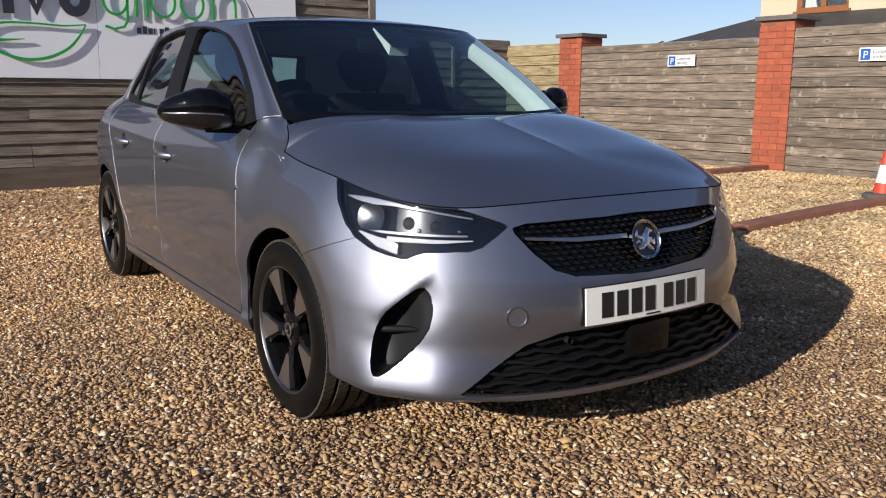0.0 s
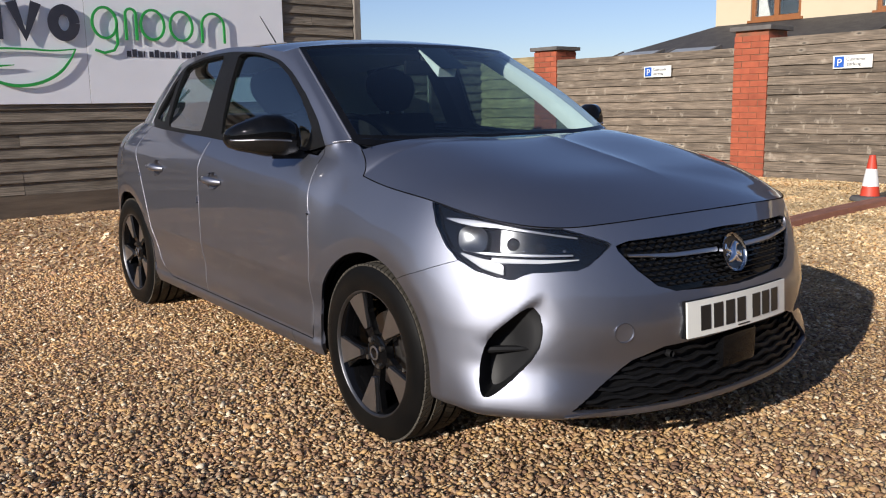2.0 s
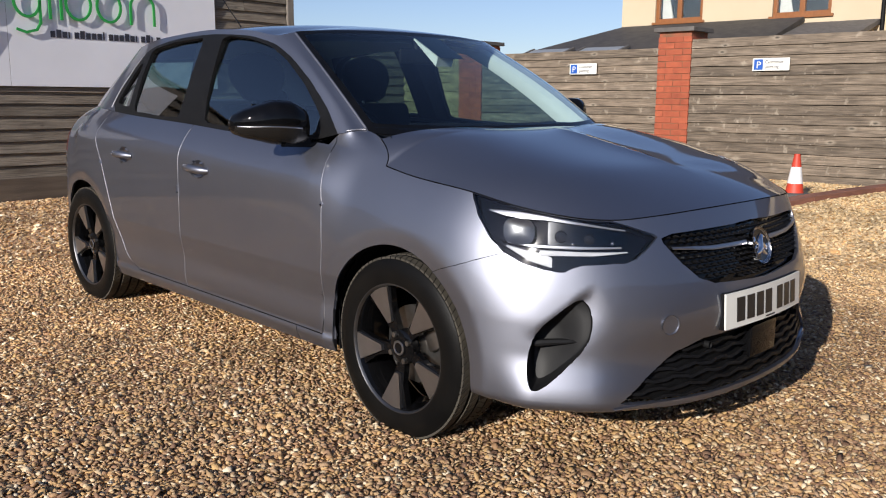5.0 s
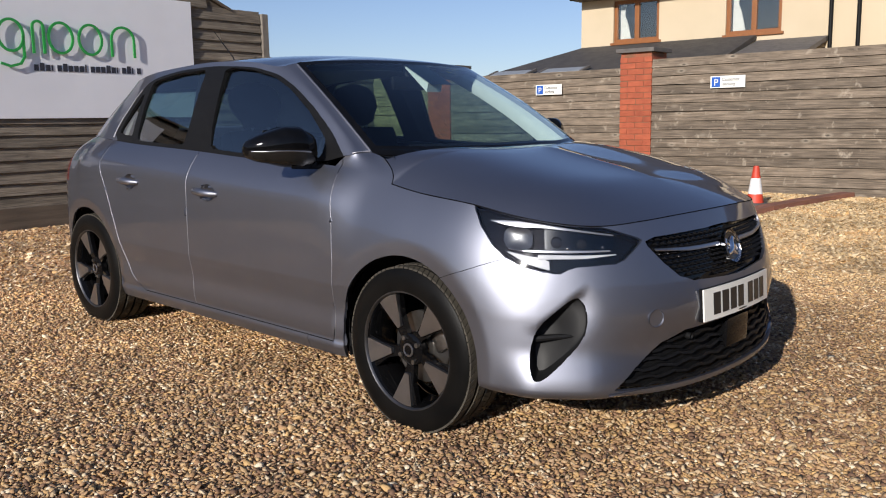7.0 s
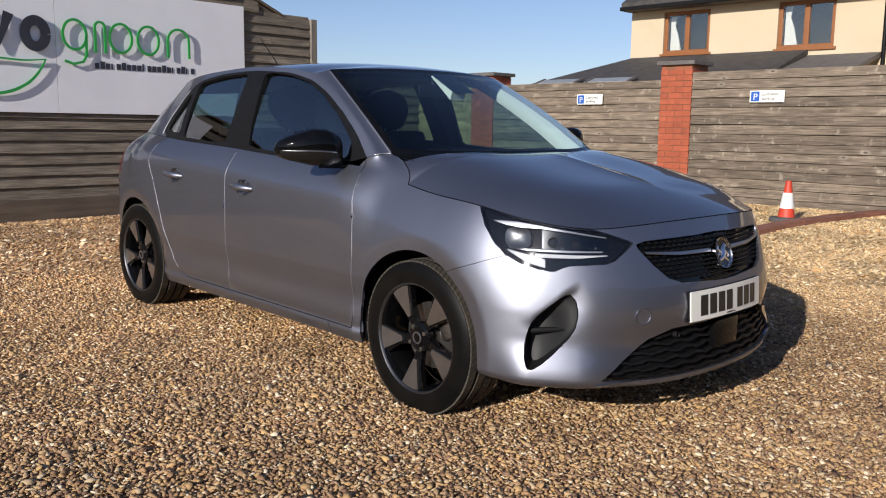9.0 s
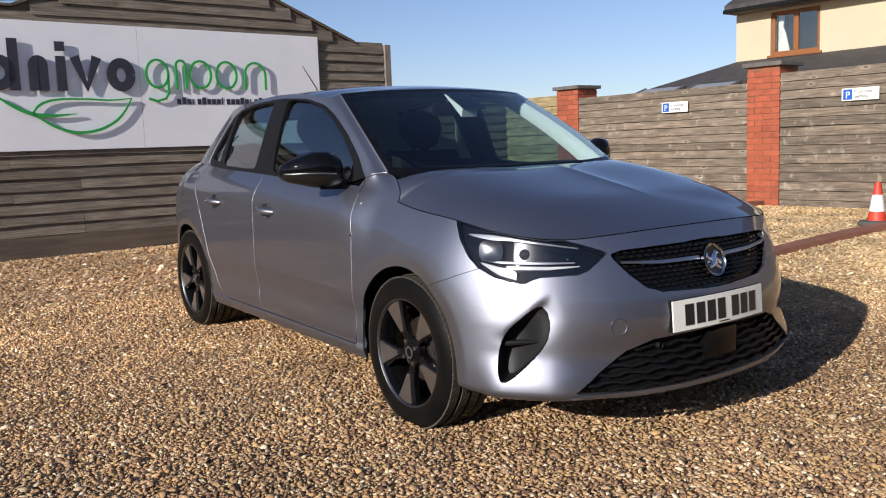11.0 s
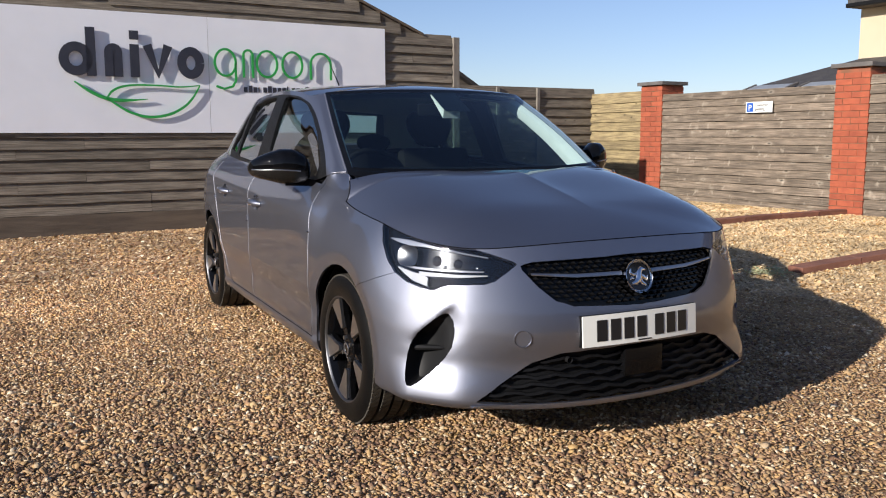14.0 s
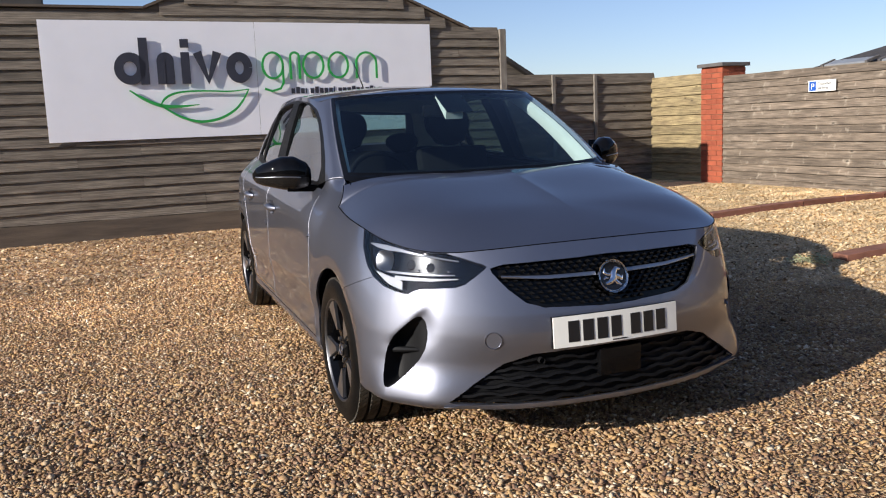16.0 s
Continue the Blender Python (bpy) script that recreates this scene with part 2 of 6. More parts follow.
# ---- mesh helpers ----
def part(name, bm, material, parent=None, label="", smooth=0.0):
    """One mesh object out of a bmesh, under a thing or a part."""
    me = bpy.data.meshes.new(name)
    bm.to_mesh(me)
    bm.free()
    for m in material if isinstance(material, (list, tuple)) else [material]:
        me.materials.append(m)
    if smooth:
        me.polygons.foreach_set("use_smooth", [True] * len(me.polygons))
        me.set_sharp_from_angle(angle=radians(smooth))
    ob = new(name, me)
    ob.parent = parent
    if label:
        ob["label"] = label
    return ob


def thing(name, label, category, m=None, group="", kind=""):
    ob = new(name)
    ob.empty_display_size = 0.1
    if m is not None:
        ob.matrix_world = m
    return tagged(ob, label, category, group, kind)


def box(bm, x0, x1, y0, y1, z0, z1, m=None, bevel=0.0):
    made = bmesh.ops.create_cube(bm, size=1.0)["verts"]
    t = Matrix.Translation(((x0 + x1) / 2, (y0 + y1) / 2, (z0 + z1) / 2)) @ Matrix.Diagonal((x1 - x0, y1 - y0, z1 - z0, 1))
    bmesh.ops.transform(bm, matrix=(m or Matrix()) @ t, verts=made)
    if bevel:
        edges = list({e for v in made for e in v.link_edges})
        bmesh.ops.bevel(bm, geom=edges, offset=bevel, segments=2, affect="EDGES", profile=0.6)
    return bm


def boxed(*a, **k):
    return box(bmesh.new(), *a, **k)


def grid_faces(bm, rows, closed=False):
    """Quads over rows of points; rows all have the same length."""
    vs = [[bm.verts.new(p) for p in r] for r in rows]
    for a, b in zip(vs, vs[1:]):
        n = len(a)
        for i in range(n if closed else n - 1):
            q = [a[i], a[(i + 1) % n], b[(i + 1) % n], b[i]]
            bm.faces.new(q)
    return vs


def lathe(bm, profile, steps=48, axis="x"):
    """Turns a profile of (along, radius) round the x or z axis."""
    rows = []
    for i in range(steps):
        a = 2 * math.pi * i / steps
        c, s = math.cos(a), math.sin(a)
        rows.append([(p, r * c, r * s) if axis == "x" else (r * c, r * s, p) for p, r in profile])
    rows.append(rows[0])
    grid_faces(bm, rows)
    bmesh.ops.remove_doubles(bm, verts=bm.verts, dist=1e-5)
    bmesh.ops.recalc_face_normals(bm, faces=bm.faces)
    return bm


def tube(bm, points, radius, steps=8):
    """A round bar along a line of points; radius is one number or one a point."""
    pts = [Vector(p) for p in points]
    rad = radius if isinstance(radius, (list, tuple)) else [radius] * len(pts)
    rows = []
    up = Vector((0.123, 0.271, 0.95))
    for i, p in enumerate(pts):
        way = (pts[min(i + 1, len(pts) - 1)] - pts[max(i - 1, 0)]).normalized()
        a = way.cross(up).normalized()
        b = way.cross(a)
        rows.append([p + (a * math.cos(t) + b * math.sin(t)) * rad[i] for t in (2 * math.pi * k / steps for k in range(steps))])
    vs = grid_faces(bm, rows, closed=True)
    bm.faces.new(vs[0]), bm.faces.new(vs[-1])
    bmesh.ops.recalc_face_normals(bm, faces=bm.faces)
    return bm


def slab(bm, outline, depth, place=lambda a, b, c: (a, c, b)):
    """A flat outline of (a, b) given thickness; place lays (a, b, depth) into the room."""
    f = [bm.verts.new(place(a, b, 0.0)) for a, b in outline]
    g = [bm.verts.new(place(a, b, depth)) for a, b in outline]
    bm.faces.new(f), bm.faces.new(g[::-1])
    for i in range(len(f)):
        j = (i + 1) % len(f)
        bm.faces.new((f[j], f[i], g[i], g[j]))
    bmesh.ops.recalc_face_normals(bm, faces=bm.faces)
    return bm


def cr(points, u):
    """A smooth curve through points at parameter u, mirrored in x beyond both ends."""
    p = np.asarray(points, float)
    n = len(p)
    flip = np.array([-1.0] + [1.0] * (p.shape[1] - 1))
    i = int(min(max(math.floor(u), 0), n - 2))
    t = u - i
    a = p[i - 1] if i > 0 else p[1] * flip
    d = p[i + 2] if i + 2 < n else p[n - 2] * flip
    b, c = p[i], p[i + 1]
    return 0.5 * (2 * b + (c - a) * t + (2 * a - 5 * b + 4 * c - d) * t * t + (3 * b - a - 3 * c + d) * t ** 3)


def soft(t):
    t = min(max(t, 0.0), 1.0)
    return t * t * (3 - 2 * t)


# ---- the ground ----
SITE = pose(0, 0, 0, 0, -1.0, 2.8)


def ground_z(x, y):
    """The gravel: level round the car's front, rising towards the shed and the fence."""
    s = 1 - (1 - soft((y - 0.1) / 4.2)) * (1 - soft((x - 0.9) / 4.6))
    return s * (0.24 + 0.0175 * max(min(x, 9.0), -4.0)) + (1 - s) * 0.034 * soft((x + 0.85) / 1.65)


# ---- the car ----
CAR = pose(0.030, -0.0156, 0.0195, 0.8, -1.25, -0.4)
FRONT_HUB, REAR_HUB, HUB_Z, ARCH = -1.27, 1.268, 0.305, 0.352
# widest outline of the half body (x, y) and, abreast of it, its upper edge: bonnet seam, then waistline
WIDE = [(0, -2.15), (-.25, -2.135), (-.45, -2.085), (-.62, -1.99), (-.735, -1.87), (-.820, -1.73), (-.860, -1.55), (-.872, -1.28),
        (-.868, -1.05), (-.860, -.80), (-.860, -.3), (-.862, .25), (-.866, .8), (-.866, 1.25), (-.842, 1.48), (-.765, 1.69),
        (-.59, 1.83), (-.3, 1.89), (0, 1.90)]
EDGE = [(0, -2.042, .811), (-.25, -2.027, .808), (-.43, -1.99, .800), (-.57, -1.93, .793), (-.67, -1.84, .802), (-.735, -1.70, .824),
        (-.770, -1.53, .857), (-.770, -1.28, .881), (-.760, -1.06, .917), (-.757, -.80, .960), (-.768, -.3, .970),
        (-.768, .25, .996), (-.757, .8, 1.014), (-.728, 1.20, 1.035), (-.672, 1.43, 1.045), (-.585, 1.58, 1.035), (-.43, 1.66, 1.02),
        (-.25, 1.69, 1.02), (0, 1.70, 1.02)]
# the glasshouse: its foot and its upper edge at the roof
FOOT = [(0, -1.13, .993), (-.35, -1.105, .996), (-.61, -1.025, 1.006), (-.69, -.93, 1.012), (-.744, -.87, 1.002), (-.757, -.65, .968),
        (-.768, -.2, .974), (-.768, .25, .996), (-.757, .8, 1.014), (-.728, 1.20, 1.035), (-.672, 1.43, 1.045), (-.585, 1.58, 1.035),
        (-.25, 1.69, 1.02), (0, 1.70, 1.02)]
RAIL = [(0, -.45, 1.405), (-.3, -.43, 1.402), (-.515, -.385, 1.392), (-.575, -.325, 1.383), (-.615, -.26, 1.372), (-.624, -.10, 1.396),
        (-.626, .10, 1.409), (-.620, .35, 1.411), (-.600, .8, 1.389), (-.568, 1.08, 1.358), (-.515, 1.23, 1.333), (-.44, 1.31, 1.336),
        (-.2, 1.36, 1.357), (0, 1.37, 1.362)]


def flare(u, y, z):
    """How far the skin draws in round the wheel arches: a narrow band rolled towards the wheel."""
    out = 0.0
    if 4.6 < u < 15.5:
        for hub in (FRONT_HUB, REAR_HUB):
            d = math.hypot(y - hub, z - HUB_Z) - ARCH
            if -0.16 < d < 0.056:
                out -= 0.013 * min(max(1 - d / 0.056, 0.0), 1.0) * soft((d + 0.16) / 0.12)
    return out


def fold(u, x, y, z):
    """How far the bumper falls back below the crease that runs from the corner vent up towards the grille."""
    if not 1.8 < u < 5.6 or z < 0.36:
        return 0.0
    a, b = (y - x) * 0.7071 + 0.775, z - 0.507
    along, below = -0.773 * a + 0.635 * b, -0.635 * a - 0.773 * b
    return 0.014 * soft((below + 0.004) / 0.024) * soft((0.14 - below) / 0.12) * soft((0.175 - along) / 0.09) * soft((along + 0.10) / 0.10)


def low_point(u, z):
    """The body side, nose and tail below the waist, at place u round the outline and height z."""
    r, top = cr(WIDE, u), cr(EDGE, u)
    if z >= 0.5:
        t = (z - 0.5) / (top[2] - 0.5)
        side = soft((u - 4.5) / 2) * soft((16 - u) / 2)
        f = t ** (1.45 + 0.95 * side)
        lean = 0.35 * soft((u - 2.8) / 1.2) * soft((6.1 - u) / 1.2)
        f = f * (1 - lean) + lean * t
        crease = soft((u - 8.1) / 1.1) * soft((14.2 - u) / 1.2)
        if crease:
            tc = (0.805 + 0.052 * (r[1] + 0.9) - 0.5) / (top[2] - 0.5)
            e = 0.035
            up = 0.5 * ((t - tc) + math.sqrt((t - tc) ** 2 + e * e))
            full = 0.5 * ((1 - tc) + math.sqrt((1 - tc) ** 2 + e * e))
            g = 0.12 * t * t + 0.33 * (up / full) + 0.55 * max((t - 0.70) / 0.30, 0.0) ** 2
            f = f * (1 - crease) + g * crease
        haunch = soft((u - 13.0) / 1.2)
        f = f * (1 - haunch) + haunch * (0.08 * t * t + 0.92 * t ** 6.5)
        x, y = r + (top[:2] - r) * f
        d = fold(u, x, y, z) * 0.7071
        return Vector((x + d - flare(u, y, z), y + d, z))
    way = cr(WIDE, min(u + 0.02, 18)) - cr(WIDE, max(u - 0.02, 0))
    inward = np.array([-way[1], way[0]]) / (np.hypot(*way) + 1e-9)
    if inward @ np.array([-r[0], -r[1]]) < 0:
        inward = -inward
    k = (0.5 - z) / 0.3
    side = soft((u - 7.5) / 1.0) * soft((13 - u) / 1.0)
    nose = soft((6.0 - u) / 2)
    corner = soft((u - 2.0) / 1.4) * soft((6.8 - u) / 1.0)
    d = (0.02 + 0.035 * side) * k ** 3 + 0.014 * side * math.exp(-((z - 0.40) / 0.07) ** 2) - 0.015 * side * soft((0.275 - z) / 0.022) + (1 - corner) * nose * (0.014 * math.exp(-((z - 0.39) / 0.06) ** 2) - 0.008 * math.exp(-((z - 0.265) / 0.05) ** 2) + 0.03 * soft((0.235 - z) / 0.05))
    d += corner * (-0.06 * (0.5 - z) - 0.034 * soft((0.41 - z) / 0.15) * soft((5.3 - u) / 0.9) + 0.06 * soft((0.26 - z) / 0.05))
    x, y = r + inward * d
    d = fold(u, x, y, z) * 0.7071
    return Vector((x + d - flare(u, y, z), y + d, z))


def u_at(y, lo=5.0, hi=15.0):
    for _ in range(40):
        mid = (lo + hi) / 2
        lo, hi = (mid, hi) if cr(WIDE, mid)[1] < y else (lo, mid)
    return (lo + hi) / 2


def foot_z(u):
    """Lower edge of the body: sills, bumpers, wheel arches."""
    y = cr(WIDE, u)[1]
    z = 0.207 + 0.029 * soft((6.6 - u) / 1.0) + 0.05 * soft((u - 14) / 1.5)
    for hub in (FRONT_HUB, REAR_HUB):
        d = abs(y - hub)
        if 5 < u < 15.5 and d < ARCH:
            z = max(z, HUB_Z + math.sqrt(ARCH * ARCH - d * d))
    return z


def half_shell():
    us = set(np.linspace(0, 18, 127).round(4)) | set(np.linspace(2.2, 4.4, 56).round(4))
    for hub in (FRONT_HUB, REAR_HUB):
        us = {u for u in us if not (5 < u < 15.5 and abs(cr(WIDE, u)[1] - hub) < ARCH + 0.075)}
        us |= {round(u_at(hub + ARCH * math.cos(math.pi * k / 32)), 5) for k in range(33)}
        us |= {round(u_at(hub + s * (ARCH + d)), 5) for s in (-1, 1) for d in (0.002, 0.014, 0.026, 0.036, 0.046, 0.056, 0.068)}
    us |= {7.66, 8.98}
    bm = bmesh.new()
    rows = []
    for u in sorted(us):
        z0, z1 = foot_z(u), cr(EDGE, u)[2]
        levels = [0.195 + 0.477 * k / 42 for k in range(42)] + [0.672 + (z1 - 0.672) * k / 24 for k in range(25)]
        rows.append([low_point(u, max(z, z0)) for z in levels])
    for r in (rows[0], rows[-1]):
        for p in r:
            p.x = 0.0
    grid_faces(bm, rows)
    # the wing's top between the bonnet and the windscreen pillar
    caps = []
    for u in sorted(us):
        if 7.66 <= u <= 8.98:
            t = (u - 7.66) / 1.32
            corner = np.array(HOOD_BACK[2])
            q = corner + (cr(FOOT, 2.35 + 1.75 * t) - corner) * soft(t / 0.3)
            caps.append([Vector(rise(cr(EDGE, u), u, q, j / 10, 0.38 - 0.1 * soft(t * 2))) for j in range(11)])
    grid_faces(bm, caps)
    bmesh.ops.remove_doubles(bm, verts=bm.verts, dist=1e-5)
    bmesh.ops.recalc_face_normals(bm, faces=bm.faces)
    if sum(f.normal.x * f.calc_center_median().x for f in bm.faces) < 0:
        bmesh.ops.reverse_faces(bm, faces=bm.faces)
    return bm


def inside(poly, a, b):
    hit = False
    for (x0, y0), (x1, y1) in zip(poly, poly[1:] + poly[:1]):
        if (y0 > b) != (y1 > b) and a < (x1 - x0) * (b - y0) / (y1 - y0) + x0:
            hit = not hit
    return hit


def rounded(poly, share=0.3):
    """An outline with its corners cut twice towards a curve."""
    for _ in range(2):
        out = []
        for (x0, y0), (x1, y1) in zip(poly, poly[1:] + poly[:1]):
            out += [(x0 + (x1 - x0) * share, y0 + (y1 - y0) * share), (x1 - (x1 - x0) * share, y1 - (y1 - y0) * share)]
        poly = out
        share = 0.25
    return poly


def carve(bm, poly, across, keep, snap=0.0015):
    """Cuts the edges of an outline (along the level way `across`, and z) into the faces for which keep holds, and takes the
    enclosed faces out into a new bmesh."""
    e = Vector(across).normalized()

    def near(a0, a1, b0, b1):
        out = []
        for f in bm.faces:
            if keep(f.calc_center_median()):
                al = [v.co.dot(e) for v in f.verts]
                bl = [v.co.z for v in f.verts]
                if max(al) > a0 and min(al) < a1 and max(bl) > b0 and min(bl) < b1:
                    out.append(f)
        return out

    for (pa, pb), (qa, qb) in zip(poly, poly[1:] + poly[:1]):
        faces = near(min(pa, qa) - 0.004, max(pa, qa) + 0.004, min(pb, qb) - 0.004, max(pb, qb) + 0.004)
        geom = list({v for f in faces for v in f.verts}) + list({x for f in faces for x in f.edges}) + faces
        no = e * (qb - pb) - Vector((0, 0, qa - pa))
        if geom:
            bmesh.ops.bisect_plane(bm, geom=geom, dist=snap, plane_co=e * pa + Vector((0, 0, pb)), plane_no=no.normalized())
    taken = [f for f in near(-9, 9, -9, 9) if inside(poly, f.calc_center_median().dot(e), f.calc_center_median().z)]
    return lift(bm, taken)


def lift(bm, faces):
    out = bmesh.new()
    seen = {}
    for f in faces:
        for v in f.verts:
            if v not in seen:
                seen[v] = out.verts.new(v.co)
        out.faces.new([seen[v] for v in f.verts])
    bmesh.ops.delete(bm, geom=list(faces), context="FACES")
    return out


def both(bm):
    """The half and its mirror image in one mesh."""
    other = mirrored(bm)
    me = bpy.data.meshes.new("half")
    other.to_mesh(me)
    other.free()
    bm.from_mesh(me)
    bpy.data.meshes.remove(me)
    bmesh.ops.remove_doubles(bm, verts=bm.verts, dist=2e-4)
    return bm


def mirrored(bm):
    out = bm.copy()
    for v in out.verts:
        v.co.x = -v.co.x
    bmesh.ops.reverse_faces(out, faces=out.faces)
    return out


def panel(bm, gap=0.002, thick=0.012):
    """Draws the rim of a sheet back by the gap and gives it thickness inwards."""
    bmesh.ops.remove_doubles(bm, verts=bm.verts, dist=0.0016)
    bm.normal_update()
    shift = {}
    for v in bm.verts:
        if v.is_boundary and abs(v.co.x) > 1e-3:
            d = Vector()
            for f in v.link_faces:
                d += f.calc_center_median() - v.co
            edges = [x for x in v.link_edges if x.is_boundary]
            if len(edges) == 2:
                t = (edges[0].other_vert(v).co - edges[1].other_vert(v).co)
                if t.length > 1e-6:
                    t.normalize()
                    d -= t * d.dot(t)
            d -= v.normal * d.dot(v.normal)
            if d.length > 1e-7:
                shift[v] = d.normalized() * gap
    for v, d in shift.items():
        v.co += d
    if thick:
        skin(bm, thick)
    return bm


def skin(bm, thick):
    """Thickness inwards, with a closed rim."""
    bm.normal_update()
    faces = list(bm.faces)
    edge = [x for x in bm.edges if x.is_boundary and not all(abs(v.co.x) < 1e-4 for v in x.verts)]
    inner = {v: bm.verts.new(v.co - v.normal * thick) for v in list(bm.verts)}
    for f in faces:
        bm.faces.new([inner[v] for v in reversed(f.verts)])
    for x in edge:
        f = x.link_faces[0]
        a, b = x.verts
        loop = [l for l in f.loops if l.edge == x][0]
        a, b = loop.vert, loop.link_loop_next.vert
        bm.faces.new((b, a, inner[a], inner[b]))
    return bm


HANDLES = ((0.005, 0.815), (0.725, 0.832))
HOOD_BACK = [(0, -1.135, 1.019), (-.4, -1.10, 1.013), (-.716, -1.055, .988)]


def rise(p, u, q, t, puff=0.38):
    """A bow from the wing's upper edge p at u, leaving it flush with the wing, to q."""
    top = low_point(u, cr(EDGE, u)[2])
    way = np.array((top - low_point(u, top.z - 0.02)).normalized())
    p, q = np.array(p), np.array(q)
    c = p + way * puff * np.linalg.norm(q - p)
    return (1 - t) ** 2 * p + 2 * t * (1 - t) * c + t * t * q


def hood_side(b):
    """The side shut line of the bonnet: along the wing, then up to the windscreen."""
    if b <= 0.9:
        return cr(EDGE, 3 + 4.66 * b / 0.9)
    return rise(cr(EDGE, 7.66), 7.66, HOOD_BACK[2], (b - 0.9) / 0.1)


def spine(y):
    """Height of the bonnet's middle line, and its slope."""
    c = SPINE
    t = y + 1.6
    return c[0] + t * (c[1] + t * (c[2] + t * (c[3] + t * c[4]))), c[1] + t * (2 * c[2] + t * (3 * c[3] + t * 4 * c[4]))


SPINE = np.linalg.solve(np.array([[(y + 1.6) ** k for k in range(5)] for y in (-2.042, -1.96, -1.78, -1.5, -1.16)]), np.array([.811, .855, .911, .969, 1.017]))


def hood_ring():
    """The bonnet's half outline from the front middle round to the windscreen's middle."""
    out = [cr(EDGE, 3 * k / 36) for k in range(36)] + [hood_side(k / 72) for k in range(73)]
    return out + [np.array((-.716 * t, -1.135 + .080 * t ** 2.4, 1.019 - .031 * t ** 2.4)) for t in (1 - k / 30 for k in range(1, 31))]


def hood_row(o, rear, blend):
    """Points from the middle line out to the outline point o."""
    yc = -1.28 if rear else -1.28 + (o[1] + 1.06) * 0.5
    zc, m = spine(yc)
    power = 1.9 + 3.4 * soft((o[1] + 2.03) / 0.32)
    power += (2.2 - power) * blend
    row = []
    for k in range(35):
        r = (k / 34) ** 1.25
        x, dy = o[0] * r, (o[1] - yc) * r
        y = yc + dy
        z = zc + m * dy + (o[2] - zc - m * (o[1] - yc)) * r ** power
        inner = 1 - r ** 6 * (1 - blend)
        d = abs(x) - 0.545
        fold = 0.0035 * soft((y + 1.85) / 0.5) * soft((-1.08 - y) / 0.2) * math.exp(-(d / (0.05 if d > 0 else 0.24)) ** 2)
        ridge = 0.0075 * soft((y + 1.90) / 0.30) * soft((-1.20 - y) / 0.12) * math.exp(-math.hypot(x, 0.001) / 0.055)
        row.append(Vector((x, y, z + (fold + ridge) * inner)))
    return row


def house_point(u, v):
    """The glasshouse skin: v from the waist (0) to the roof rail (1)."""
    a, b = cr(FOOT, u), cr(RAIL, u)
    out = np.array([a[0], a[1] - 0.3, 0.0])
    out = out / (np.hypot(*out[:2]) + 1e-9)
    bow = 0.030 - 0.020 * soft((u - 3.3) / 0.7) * soft((11.0 - u) / 0.7)
    p = a + (b - a) * v + out * bow * math.sin(math.pi * v)
    return Vector(p)


def roof_point(u, w):
    """The roof: w from the rail (0) to the middle line (1)."""
    b = cr(RAIL, u)
    yy = min(max((b[1] + 0.45) / 1.82, 0.0), 1.0)
    mid = 1.405 + 0.052 * math.sin(math.pi * yy ** 0.75) - 0.04 * yy ** 3
    t = 1 - (1 - w) ** 2.2
    return Vector((b[0] * (1 - w), b[1], b[2] + (mid - b[2]) * t))


def side(bm, name, material, parent, label="", smooth=38.0, **k):
    """A part for each side of the car out of one half."""
    other = mirrored(bm)
    return part(name, bm, material, parent, label, smooth), part(name, other, material, parent, label, smooth)


